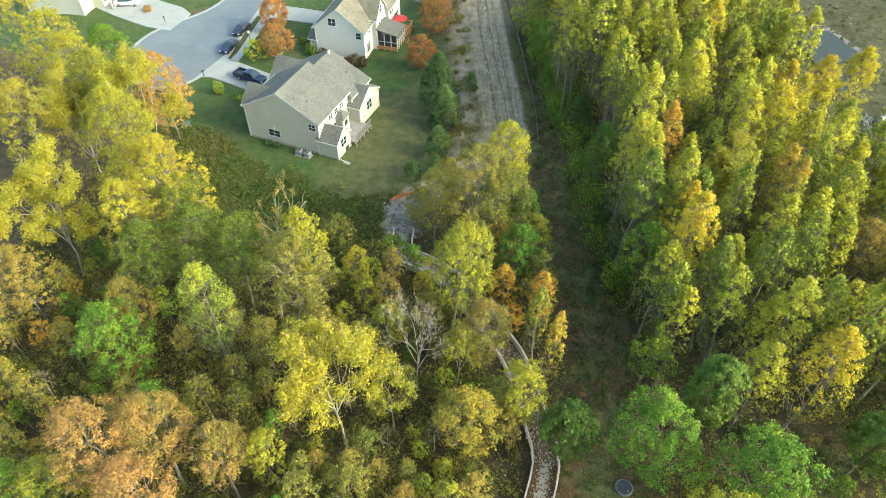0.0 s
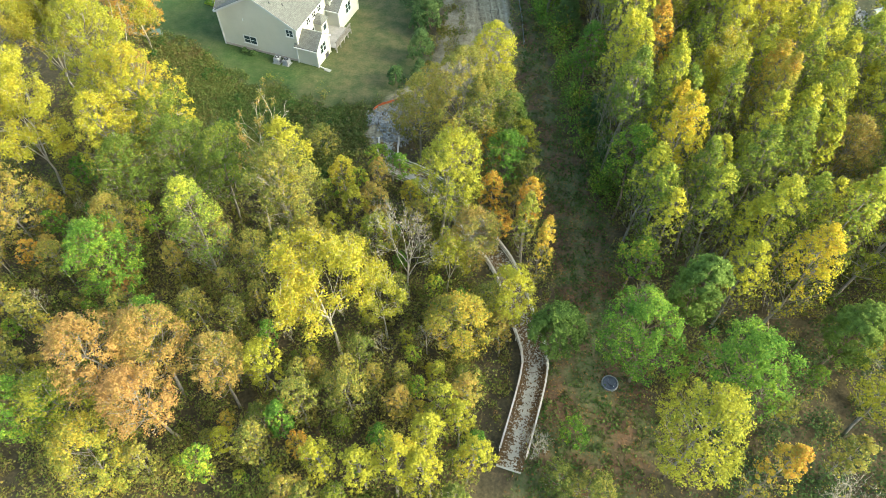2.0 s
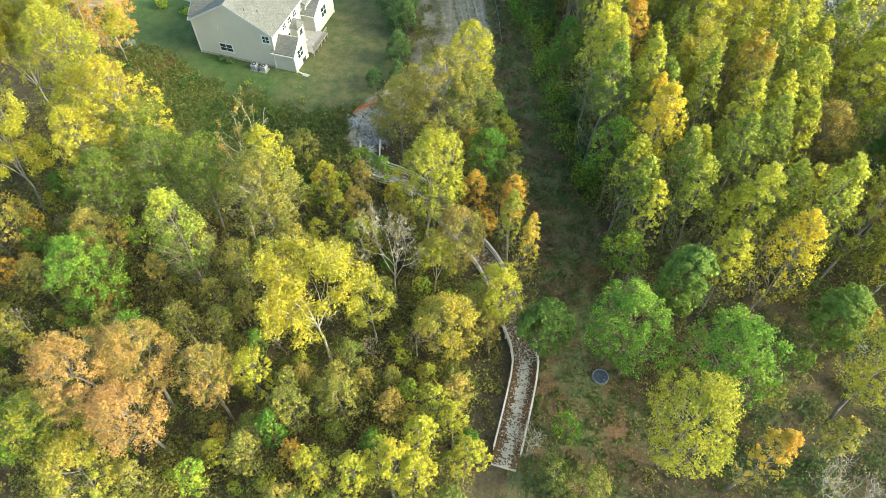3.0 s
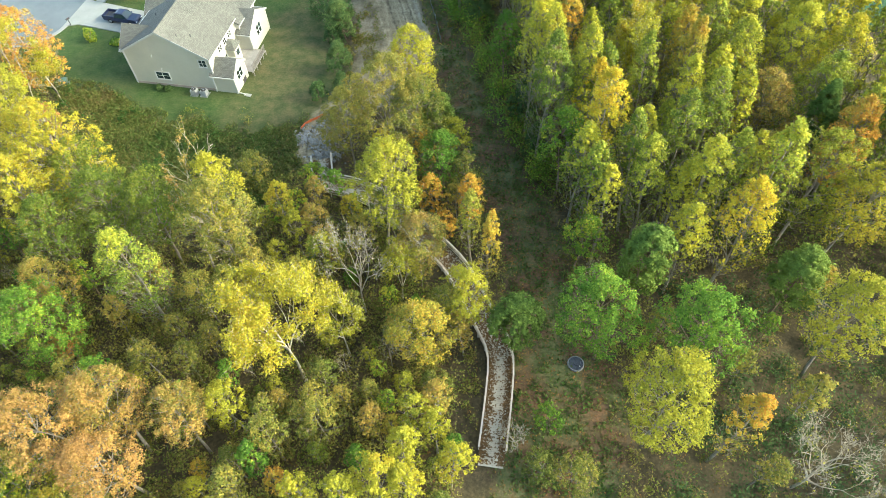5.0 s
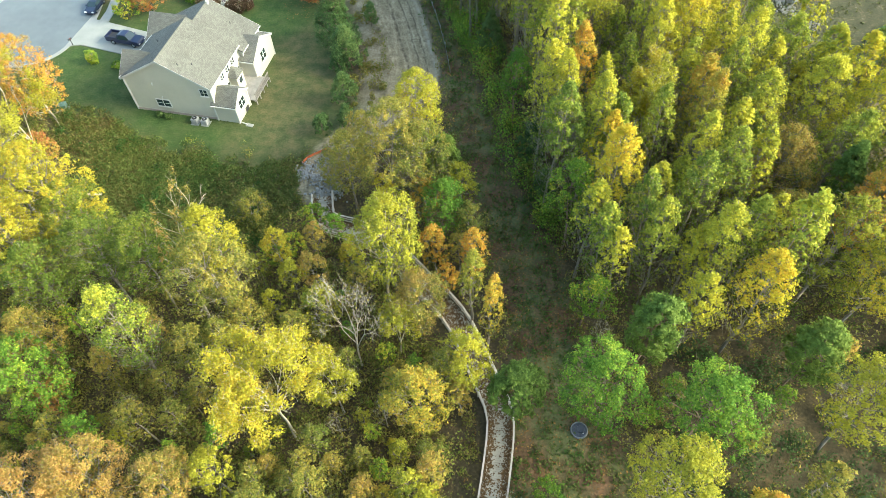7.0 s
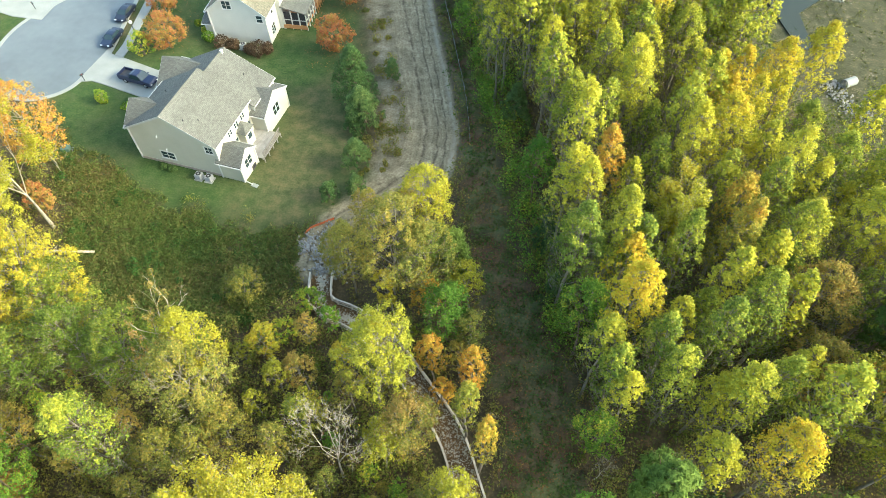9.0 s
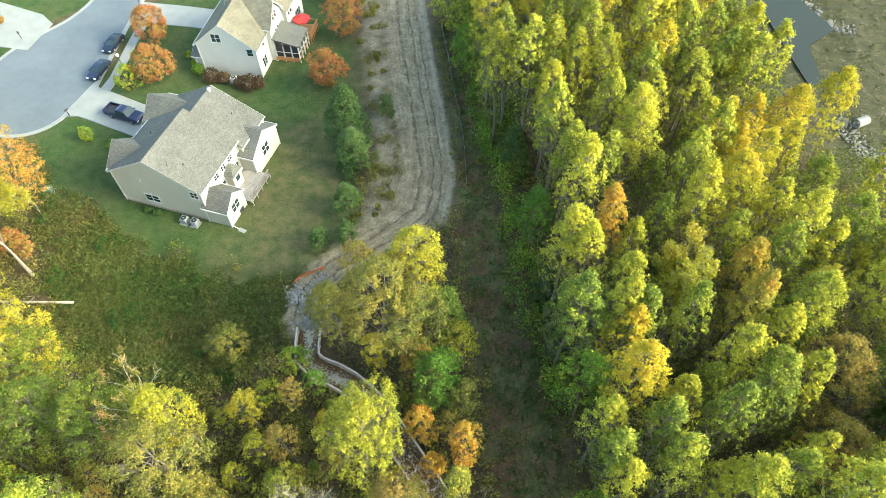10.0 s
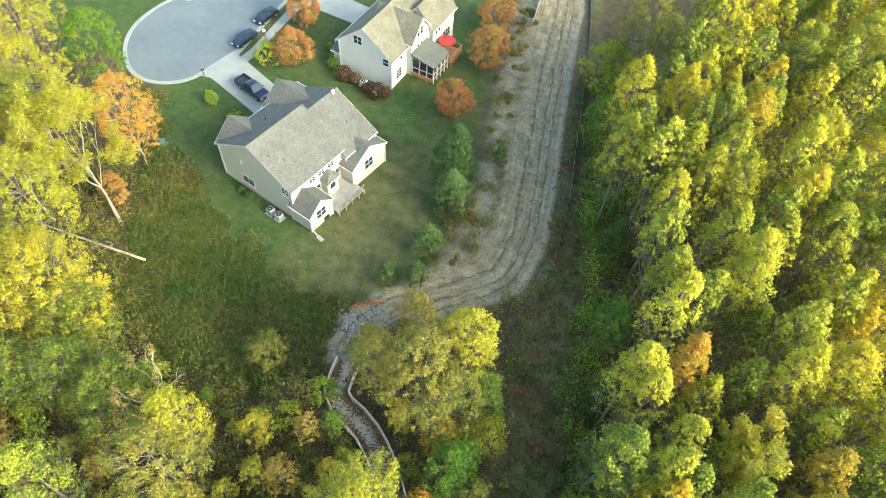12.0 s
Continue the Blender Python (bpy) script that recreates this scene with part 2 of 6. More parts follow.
def lie(x, y):
    """Height of the bare ground."""
    z = 0.14 * wave(x, y, 16, 7) + 0.05 * wave(x, y, 4, 8)
    d, off, _ = beside(x, y, TRACK)
    rut = -0.10 * np.exp(-((np.abs(off + 0.2) - 1.1) / 0.3) ** 2) + 0.22 * np.exp(-((off + 3.9) / 0.4) ** 2) * (y > 70)
    flat = np.clip(inside(x, y, [(-100, 60), (-30, 60), (-30, 140), (-100, 140)]) / 6, 0, 1)
    bank = np.clip((inside(x, y, [(-19.5, 56), (-13.5, 52), (-5, 46), (-6, 42), (-12, 46), (-18, 49)]) + 1.5) / 3, 0, 1)
    pond = np.clip(inside(x, y, POND) / 2.5 + 0.4, 0, 1)
    return (z + rut * (d < 5.5)) * (1 - 0.8 * flat) - 0.7 * bank - 0.8 * pond


def ground_sheet():
    far = [120, 160, 240, 400, 800, 1600, 3000]
    xs = np.array([-v - 20 for v in far[::-1]] + list(np.arange(-128, 76, 0.8)) + [v - 35 for v in far])
    ys = np.array([-v + 90 for v in far[::-1]] + list(np.arange(-20, 150, 0.8)) + [v + 40 for v in far])
    gx, gy = np.meshgrid(xs, ys)
    x, y = gx.ravel(), gy.ravel()
    z = lie(x, y)
    nx, ny = len(xs), len(ys)
    i = (np.arange(ny - 1)[:, None] * nx + np.arange(nx - 1)).ravel()
    faces = np.stack([i, i + 1, i + 1 + nx, i + nx], 1)
    me = bpy.data.meshes.new("ground")
    me.from_pydata(np.stack([x, y, z], 1), [], faces.tolist())
    me.polygons.foreach_set("use_smooth", np.ones(len(faces), bool))
    for name, values in zones(x, y).items():
        me.attributes.new(name, "FLOAT", "POINT").data.foreach_set("value", values.astype(np.float32))
    return me


def ground_material():
    n = Nodes("earth")
    big, mid, fine, grit = n.noise(0.12), n.noise(0.7, 4.0), n.noise(4.0, 5.0), n.noise(22.0, 3.0)
    both = n.math("ADD", n.math("MULTIPLY", mid, 0.5), n.math("MULTIPLY", fine, 0.5))
    floor = n.ramp(both, (0.33, (0.038, 0.034, 0.018)), (0.52, (0.08, 0.064, 0.034)), (0.68, (0.14, 0.10, 0.05)))
    grass = n.ramp(both, (0.34, (0.022, 0.048, 0.013)), (0.5, (0.040, 0.074, 0.019)), (0.66, (0.078, 0.098, 0.030)))
    grass = n.mix(n.ramp(n.noise(0.45, 5.0, 0.65), (0.5, 0.0), (0.68, 0.4)), grass, (0.078, 0.086, 0.036))
    worn = n.ramp(big, (0.42, 0.0), (0.62, 1.0))
    tan = n.ramp(both, (0.35, (0.066, 0.068, 0.026)), (0.65, (0.125, 0.108, 0.048)))
    grass = n.mix(n.math("MULTIPLY", worn, 0.3), grass, tan)
    grass = n.mix(n.math("MULTIPLY", n.attr("dry"), n.ramp(mid, (0.3, 0.35), (0.7, 1.0))), grass, tan)
    rough_grass = n.ramp(both, (0.33, (0.04, 0.056, 0.02)), (0.5, (0.08, 0.08, 0.032)), (0.68, (0.15, 0.09, 0.05)))
    straw = n.ramp(both, (0.33, (0.13, 0.10, 0.06)), (0.5, (0.22, 0.19, 0.12)), (0.68, (0.36, 0.32, 0.24)))
    swath = n.ramp(both, (0.33, (0.056, 0.068, 0.024)), (0.5, (0.10, 0.11, 0.042)), (0.66, (0.165, 0.135, 0.068)))
    rusty = n.ramp(both, (0.33, (0.056, 0.038, 0.021)), (0.5, (0.108, 0.066, 0.036)), (0.66, (0.18, 0.102, 0.053)))
    swath = n.mix(n.ramp(n.noise(0.22, 3.0), (0.42, 0.0), (0.58, 1.0)), swath, rusty)
    across = n.attr("across")
    lane = n.add("ShaderNodeCombineXYZ")
    n.link(across, lane.inputs[0])
    n.link(n.math("MULTIPLY", n.attr("along"), 0.10), lane.inputs[1])
    streak = n.noise(1.9, 4.0, 0.62, lane.outputs[0])
    dirt = n.ramp(n.math("ADD", n.math("MULTIPLY", streak, 0.32), n.math("ADD", n.math("MULTIPLY", fine, 0.30), n.math("MULTIPLY", n.noise(0.6, 5.0, 0.7), 0.38))),
                  (0.36, (0.115, 0.09, 0.05)), (0.49, (0.225, 0.187, 0.115)), (0.62, (0.37, 0.315, 0.205)))
    wander = n.math("ADD", across, n.math("MULTIPLY", n.math("SUBTRACT", n.noise(0.3, 4.0), 0.5), 1.3))
    broken = n.ramp(n.noise(1.1, 5.0, 0.7), (0.36, 0.1), (0.56, 0.95))
    for at, width in ((1.15, 0.30), (-0.55, 0.22), (-1.65, 0.20)):
        near = n.math("SUBTRACT", 1.0, n.math("DIVIDE", n.math("ABSOLUTE", n.math("SUBTRACT", wander, at)), width), True)
        dirt = n.mix(n.math("MULTIPLY", near, broken), dirt, (0.085, 0.066, 0.042))
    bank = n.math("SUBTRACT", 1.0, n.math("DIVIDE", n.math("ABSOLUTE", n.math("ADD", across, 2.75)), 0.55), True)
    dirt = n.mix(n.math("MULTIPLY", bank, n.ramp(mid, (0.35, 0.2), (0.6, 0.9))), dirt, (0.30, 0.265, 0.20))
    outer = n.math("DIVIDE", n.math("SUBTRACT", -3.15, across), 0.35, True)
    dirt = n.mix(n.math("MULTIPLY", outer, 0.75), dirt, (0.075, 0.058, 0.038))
    dirt = n.mix(n.ramp(n.noise(1.3, 5.0, 0.7), (0.55, 0.0), (0.68, 0.75)), dirt, (0.10, 0.078, 0.048))
    marsh = n.ramp(both, (0.36, (0.034, 0.038, 0.018)), (0.52, (0.056, 0.056, 0.028)), (0.60, (0.085, 0.074, 0.042)), (0.72, (0.28, 0.26, 0.21)))
    col = floor
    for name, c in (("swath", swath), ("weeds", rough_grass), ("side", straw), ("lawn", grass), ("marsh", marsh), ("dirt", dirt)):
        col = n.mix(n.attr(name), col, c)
    height = n.math("ADD", fine, n.math("MULTIPLY", grit, 0.4))
    return n.finish(col, 0.95, 0.0, n.bump(height, 0.6, 0.12), 0.2)


def part(name, bm, material, parent=None, label="", smooth=False, kind=""):
    """One bmesh as one mesh object, under a thing or a part."""
    me = bpy.data.meshes.new(name)
    bmesh.ops.recalc_face_normals(bm, faces=bm.faces)
    bm.to_mesh(me)
    bm.free()
    me.materials.append(material)
    if smooth:
        me.polygons.foreach_set("use_smooth", np.ones(len(me.polygons), bool))
    ob = new(name, me)
    if parent:
        ob.parent = parent
    return tagged(ob, label, kind=kind)


def slab(bm, outline, z0, z1):
    """A flat slab with the given outline between two heights."""
    low, high = [bm.verts.new((x, y, z0)) for x, y in outline], [bm.verts.new((x, y, z1)) for x, y in outline]
    bm.faces.new(high)
    for i in range(len(outline)):
        j = (i + 1) % len(outline)
        bm.faces.new((low[i], low[j], high[j], high[i]))


def box(bm, x0, x1, y0, y1, z0, z1, m=None):
    v = [bm.verts.new((x, y, z)) for x in (x0, x1) for y in (y0, y1) for z in (z0, z1)]
    for f in ((0, 1, 3, 2), (4, 6, 7, 5), (0, 4, 5, 1), (2, 3, 7, 6), (0, 2, 6, 4), (1, 5, 7, 3)):
        bm.faces.new([v[i] for i in f])
    if m:
        bmesh.ops.transform(bm, matrix=m, verts=v)
    return v


def tube(bm, points, radii, sides=6, capped=True):
    """A round bar along points, with a radius at each."""
    rings = []
    for i, p in enumerate(points):
        p = Vector(p)
        way = (Vector(points[min(i + 1, len(points) - 1)]) - Vector(points[max(i - 1, 0)])).normalized()
        side = way.cross((0, 0, 1))
        side = side.normalized() if side.length > 1e-3 else Vector((1, 0, 0))
        up = side.cross(way)
        rings.append([bm.verts.new(p + radii[i] * (math.cos(a) * side + math.sin(a) * up)) for a in (2 * math.pi * k / sides for k in range(sides))])
    for a, b in zip(rings, rings[1:]):
        for k in range(sides):
            bm.faces.new((a[k], a[(k + 1) % sides], b[(k + 1) % sides], b[k]))
    if capped:
        bm.faces.new(rings[-1])
        bm.faces.new(rings[0][::-1])


ground = tagged(new("ground", ground_sheet()), "leaf-strewn woodland ground with lawn, weeds and a graded dirt track", "ground", kind="structure")
ground.data.materials.append(ground_material())

# ---- trees ----
def leaves_mesh(name, spots, sizes, material, r, lean=0.55, long=1.25, height_tint=None):
    """A mesh of many small leaf sprays, one small three-cornered blade at each spot; spots also carry the way outwards."""
    where, out = spots
    k = len(where)
    nrm = out * 0.85 + np.array([0, 0, lean]) + r.normal(0, 0.62, (k, 3))
    nrm /= np.linalg.norm(nrm, axis=1)[:, None]
    a = np.cross(nrm, r.normal(0, 1, (k, 3)))
    a /= np.linalg.norm(a, axis=1)[:, None]
    b = np.cross(nrm, a)
    s = sizes[:, None] * 1.25
    v = np.stack([where + a * s * long * 0.5, where - a * s * long * 0.5 + b * s * 0.45 - nrm * s * 0.1, where - a * s * long * 0.4 - b * s * 0.45], 1)
    me = bpy.data.meshes.new(name)
    me.vertices.add(3 * k)
    me.vertices.foreach_set("co", v.ravel().astype(np.float32))
    me.loops.add(3 * k)
    me.loops.foreach_set("vertex_index", np.arange(3 * k, dtype=np.int32))
    me.polygons.add(k)
    me.polygons.foreach_set("loop_start", np.arange(0, 3 * k, 3, dtype=np.int32))
    me.polygons.foreach_set("loop_total", np.full(k, 3, np.int32))
    me.update()
    if height_tint is not None:
        me.attributes.new("height_tint", "FLOAT", "POINT").data.foreach_set("value", np.repeat(height_tint, 3).astype(np.float32))
    me.materials.append(material)
    return me


def add_twigs(bm, base, way, thick, r):
    """Thin bare twigs, each a narrow tapering blade from its base along its way."""
    side = np.cross(way, r.normal(0, 1, (len(base), 3)))
    side *= (thick / np.maximum(np.linalg.norm(side, axis=1), 1e-6))[:, None]
    for corners in np.stack([base - side * 0.5, base + side * 0.5, base + way], 1).tolist():
        bm.faces.new([bm.verts.new(c) for c in corners])


# kind: leaf tint, leaves to a square metre, leaf size, crown half-height over radius, fullness low down, bark, label
KINDS = {
    "lime_poplar": ("lime", 37, 0.118, 2.3, 0.75, BARK_GREY, "lime and yellow tulip poplar in a dense woodland stand"),
    "yellow_poplar": ("amber", 37, 0.118, 2.2, 0.7, BARK_GREY, "bright yellow tulip poplar with thinning lower boughs"),
    "yellow_maple": ("yellow", 50, 0.112, 1.3, 0.75, BARK_GREY, "broad tree with bright yellow autumn leaves"),
    "lime_maple": ("fresh", 52, 0.112, 1.25, 0.8, BARK_GREY, "broad lime and olive tree of the mixed wood"),
    "golden_maple": ("gold", 50, 0.112, 1.35, 0.7, BARK_GREY, "tree with golden orange autumn leaves"),
    "russet_maple": ("russet", 64, 0.098, 1.1, 0.75, BARK_GREY, "wide tree with fine russet autumn leaves and pale boughs"),
    "olive_oak": ("olive", 52, 0.104, 1.25, 0.8, BARK_GREY, "full olive and brown oak at the edge of the wood"),
    "green_tree": ("green", 52, 0.114, 1.25, 0.8, BARK_BROWN, "dense leafy tree still green with a few yellow boughs"),
    "pine": ("needle", 110, 0.11, 1.0, 0.6, BARK_BROWN, "round-headed green pine beside the clearing"),
    "evergreen": ("conifer", 110, 0.10, 1.6, 0.9, BARK_BROWN, "dense dark evergreen tree between lawn and track"),
    "cedar": ("cedar", 100, 0.11, 1.5, 0.9, BARK_BROWN, "dark blue-green cedar along the clearing's edge"),
    "red_maple": ("red", 150, 0.10, 1.05, 0.9, BARK_GREY, "small round maple with red and orange leaves"),
    "sparse_poplar": ("yellow", 44, 0.115, 1.3, 0.3, BARK_PALE, "thin-leaved yellow tree with pale bare limbs"),
    "orange_maple": ("orange", 52, 0.112, 1.25, 0.75, BARK_PALE, "tree with mixed orange and yellow autumn leaves"),
    "dead_tree": ("russet", 4, 0.10, 1.2, 0.5, BARK_PALE, "half-dead tree with crooked pale limbs and rusty leaves"),
    "bare_tree": ("yellow", 0.5, 0.10, 1.2, 0.5, BARK_PALE, "leafless tree with pale grey twigs"),
}
CATEGORY = {"bare_tree": "bare tree", "dead_tree": "dead tree", "pine": "pine tree", "cedar": "cedar tree", "evergreen": "evergreen tree"}


# crown outlines: height within the crown, and its width there
SHAPES = {
    "poplar": ([0, 0.15, 0.35, 0.55, 0.75, 0.9, 1], [0.5, 0.82, 1.0, 0.95, 0.72, 0.42, 0.05]),
    "dome": ([0, 0.2, 0.45, 0.7, 0.88, 1], [0.55, 0.9, 1.0, 0.88, 0.58, 0.12]),
    "cone": ([0, 0.2, 0.5, 0.8, 1], [0.95, 1.0, 0.75, 0.4, 0.04]),
}


def build_tree(kind, seed, H, R, fine=1.0):
    """A tree of the given height and crown radius: trunk, limbs and twigs in one mesh, and tufts of small leaves that fill its crown in another."""
    tint, dense, size, tall, low, bark, label = KINDS[kind]
    r = np.random.default_rng(seed)
    poplar, needles = tall > 2 or H > 6.5 * R, kind in ("pine", "cedar", "evergreen")
    R = R * (0.84 if poplar else 0.90)
    foot = H * 0.28 if poplar else min(max(0.14 * H, H - 2 * min(R * tall, H * 0.44)), 0.40 * H)
    deep = H - foot
    shape = SHAPES["poplar" if poplar else "cone" if kind in ("cedar", "evergreen") else "dome"]
    area = 4 * math.pi * (R * R + R * deep) / 3
    count = int(min(dense * area * fine * fine, 13000 * fine))
    tufts = int(np.clip(area * 3.0, 80, 480))
    tone = r.uniform(0, 6.28, 4)

    def edge(u, turn):
        """How far the crown reaches at a height and a bearing."""
        return R * np.interp(u, *shape) * (1 + 0.11 * np.sin(2 * turn + tone[0] + 2 * u) + 0.08 * np.sin(3 * turn + tone[1] - 5 * u) + 0.07 * np.sin(9 * u + tone[2] + turn))

    # trunk
    girth = 0.03 + 0.008 * H
    top = foot + deep * (0.80 if poplar else 0.55)
    sway = np.cumsum(r.normal(0, 0.12, (6, 2)), 0) * (H / 14)
    sway -= sway[0]
    spine_z = np.linspace(0, top, 6)
    thing = new(kind)
    bm = bmesh.new()
    tube(bm, [(*sway[i], spine_z[i] - (0.5 if i == 0 else 0)) for i in range(6)], [girth * (1.2 - 0.2 * i) for i in range(6)], 7)
    # limbs leave the trunk and bend up to the crown's edge
    limbs = int(np.clip(9 + 4.0 * R, 12, 28))
    u = np.clip((np.arange(limbs) + r.uniform(0, 1, limbs)) / limbs, 0.03, 0.95)
    turn = np.arange(limbs) * 2.39996 + r.uniform(-0.5, 0.5, limbs)
    reach = edge(u, turn) * r.uniform(0.72, 0.95, limbs)
    end = np.stack([np.cos(turn) * reach, np.sin(turn) * reach, foot + u * deep], 1)
    rise = reach * (1.7 if poplar else 0.85) * r.uniform(0.75, 1.2, limbs)
    start_z = np.clip(end[:, 2] - rise, 0.16 * H, top)
    start = np.stack([np.interp(start_z, spine_z, sway[:, 0]), np.interp(start_z, spine_z, sway[:, 1]), start_z], 1)
    lean = start[:, :2] * 0.8
    end[:, :2] += lean
    bend = start * 0.45 + end * 0.55 + np.stack([0.06 * R * np.cos(turn), 0.06 * R * np.sin(turn), -0.10 * rise], 1) + r.normal(0, 0.035 * R, (limbs, 3))
    thick = girth * (0.28 if poplar else 0.36) * r.uniform(0.7, 1.15, limbs)
    for a, b, c, w in zip(start.tolist(), bend.tolist(), end.tolist(), thick.tolist()):
        tube(bm, [a, b, c], [w, w * 0.62, 0.014], 3, False)
    # tufts of leaves, densest near the edge, gathered a little into boughs
    u = np.clip(r.beta(1.25, 1.0, tufts), 0.0, 0.99)
    turn = r.uniform(0, 6.283, tufts)
    out = edge(u, turn) * (r.uniform(0.05, 1.0, tufts) ** 0.38)
    tuft = np.stack([np.cos(turn) * out, np.sin(turn) * out, foot + u * deep + r.normal(0, 0.1, tufts)], 1)
    heads = tuft[r.choice(tufts, max(8, tufts // 11), replace=False)]
    near = heads[np.argmin(((tuft[:, None] - heads[None]) ** 2).sum(2), 1)]
    tuft = tuft * 0.80 + near * 0.20
    tuft[:, :2] += np.stack([np.interp(tuft[:, 2], spine_z, sway[:, 0]), np.interp(tuft[:, 2], spine_z, sway[:, 1])], 1) * 0.8
    inward = np.stack([tuft[:, 0] * -0.28, tuft[:, 1] * -0.28, np.full(tufts, -0.34 * R if poplar else -0.2 * R)], 1)
    hold = tuft + inward * r.uniform(0.8, 1.4, (tufts, 1))
    add_twigs(bm, hold, (tuft - hold) * 1.1, np.full(tufts, 0.034), r)
    h = np.clip((tuft[:, 2] - foot) / deep, 0, 1)
    weight = np.interp(h, [0, 0.28, 0.5, 0.72, 1], [0.10, 0.22, 0.55, 1.0, 1.0]) if poplar else np.interp(h, [0, 0.5, 1], [0.5 * low, 0.9, 1.0])
    weight = weight * r.uniform(0.35, 1.25, tufts)
    # fine bare twigs, most of them where leaves are few
    n = int(tufts * (0.5 if needles else 1.8 if poplar else 0.9))
    few = 1.25 - np.minimum(weight, 1.0)
    src = r.choice(tufts, n, p=few / few.sum())
    run = tuft[src] - hold[src]
    fine_way = run * 0.5 + r.normal(0, 0.16 * np.clip(R, 1, 3), (n, 3)) + np.array([0, 0, 0.12 * R])
    add_twigs(bm, hold[src] + run * r.uniform(0.0, 1.0, (n, 1)), fine_way * r.uniform(0.5, 1.2, (n, 1)), r.uniform(0.018, 0.034, n), r)
    part("trunk", bm, bark, thing, smooth=True)
    # leaves
    pick = r.choice(tufts, count, p=weight / weight.sum())
    d = r.normal(0, 1, (count, 3))
    d /= np.linalg.norm(d, axis=1)[:, None]
    spread = np.clip(0.125 * R, 0.20, 0.36) * r.uniform(0.6, 1.3, tufts)
    rad = spread[pick] * r.uniform(0.0, 1.0, count) ** 0.45 * (1 + 1.2 * (r.random(count) < 0.14) * r.random(count))
    where = tuft[pick] + d * rad[:, None] * np.array([1, 1, 0.85])
    axis = where - np.array([0, 0, foot + (0.45 if poplar else 0.3) * deep])
    axis[:, 2] *= R / (0.5 * deep)
    axis /= np.maximum(np.linalg.norm(axis, axis=1), 0.1)[:, None]
    # poplar leaf tint by height: darker and greener low, brighter and yellower on top
    height_tint = np.interp((where[:, 2] - foot) / deep, [0.1, 0.6, 1.0], [-0.30, -0.04, 0.12]) if poplar else None
    crown = new("crown", leaves_mesh("crown", (where, 1.05 * axis + 0.55 * d), size / fine * r.uniform(0.6, 1.4, count), LEAF[tint], r, 0.35, 2.2 if needles else 1.25, height_tint))
    crown.parent = thing
    return tagged(thing, label, CATEGORY.get(kind, "tree"), "trees of the wood")


def build_forked(kind, seed, H, R, fine=1.0):
    """An open tree whose limbs can be told apart: the trunk forks again and again, and what leaves it has sit at the ends."""
    tint, dense, size, tall, low, bark, label = KINDS[kind]
    r = np.random.default_rng(seed)
    snag = kind == "dead_tree"
    levels, ends, girth = (3 if snag else 4 if fine < 1 else 5), [], 0.03 + (0.012 if snag else 0.009) * H
    thing = new(kind)
    bm = bmesh.new()

    def grow(p, way, long, w, left):
        knee = p + way * (long * 0.5) + Vector(r.normal(0, 0.05 * long, 3))
        on = (way + Vector(r.normal(0, 0.30 if snag else 0.16, 3))).normalized()
        end = knee + on * (long * 0.5)
        tube(bm, [p, knee, end], [w, w * 0.82, w * 0.62], 7 if left == levels else 5 if left > 2 else 3, False)
        ends.append((p.lerp(end, 0.7), end, left))
        if not left:
            return
        turn = r.uniform(0, 6.28)
        for k in range((4 if snag else 6) if left == levels else int(r.integers(2, 4))):
            side = Vector((math.cos(turn + k * 2.2), math.sin(turn + k * 2.2), 0.0))
            side = (side - way * side.dot(way)).normalized()
            branch = (on + side * r.uniform(0.45, 0.95) + Vector((0, 0, 0.12))).normalized()
            grow(end if k < 2 else knee.lerp(end, r.uniform(0.2, 0.8)), branch, long * r.uniform(0.58, 0.82) * (0.72 if left == levels else 1.0), w * r.uniform(0.42, 0.62), left - 1)

    grow(Vector((0, 0, -0.4)), Vector((*r.normal(0, 0.05, 2), 1)).normalized(), H * (0.62 if snag else 0.44), girth * 1.2, levels)
    far = np.array([e for _, e, _ in ends])
    fit = Matrix.Diagonal((*[R / np.percentile(np.hypot(far[:, 0], far[:, 1]), 97)] * 2, H / far[:, 2].max(), 1))
    wide = fit[0][0]
    for v in bm.verts:
        k = min(1.0, max(0.0, v.co.z / (0.2 * H)))
        v.co.x, v.co.y, v.co.z = v.co.x * (1 + (wide - 1) * k), v.co.y * (1 + (wide - 1) * k), v.co.z * fit[2][2]
    tips = np.array([fit @ e for _, e, left in ends if left < 3])
    roots = np.array([fit @ p for p, _, left in ends if left < 3])
    n = len(tips) * (2 if snag else 4)
    src = r.integers(0, len(tips), n)
    run = tips[src] - roots[src]
    add_twigs(bm, roots[src] + run * r.uniform(0, 1, (n, 1)), (run * 0.7 + r.normal(0, 0.11 * R, (n, 3)) + np.array([0, 0, 0.04 * R])) * r.uniform(0.4, 1.1, (n, 1)), r.uniform(0.016, 0.032, n), r)
    part("trunk", bm, bark, thing, smooth=True)
    count = int(dense * 4 * math.pi * R * R * 1.6 * fine)
    held = r.random(len(tips)) < (0.4 if snag else 0.85)
    pick = r.choice(np.flatnonzero(held), count)
    d = r.normal(0, 1, (count, 3))
    d /= np.linalg.norm(d, axis=1)[:, None]
    where = tips[pick] - (tips[pick] - roots[pick]) * r.uniform(0, 1.2, (count, 1)) + d * (0.34 if snag else 0.14 * R) * r.uniform(0, 1, (count, 1)) ** 0.6
    crown = new("crown", leaves_mesh("crown", (where, d), size * r.uniform(0.6, 1.4, count), LEAF[tint], r, 0.5))
    crown.parent = thing
    return tagged(thing, label, CATEGORY.get(kind, "tree"), "trees of the wood")


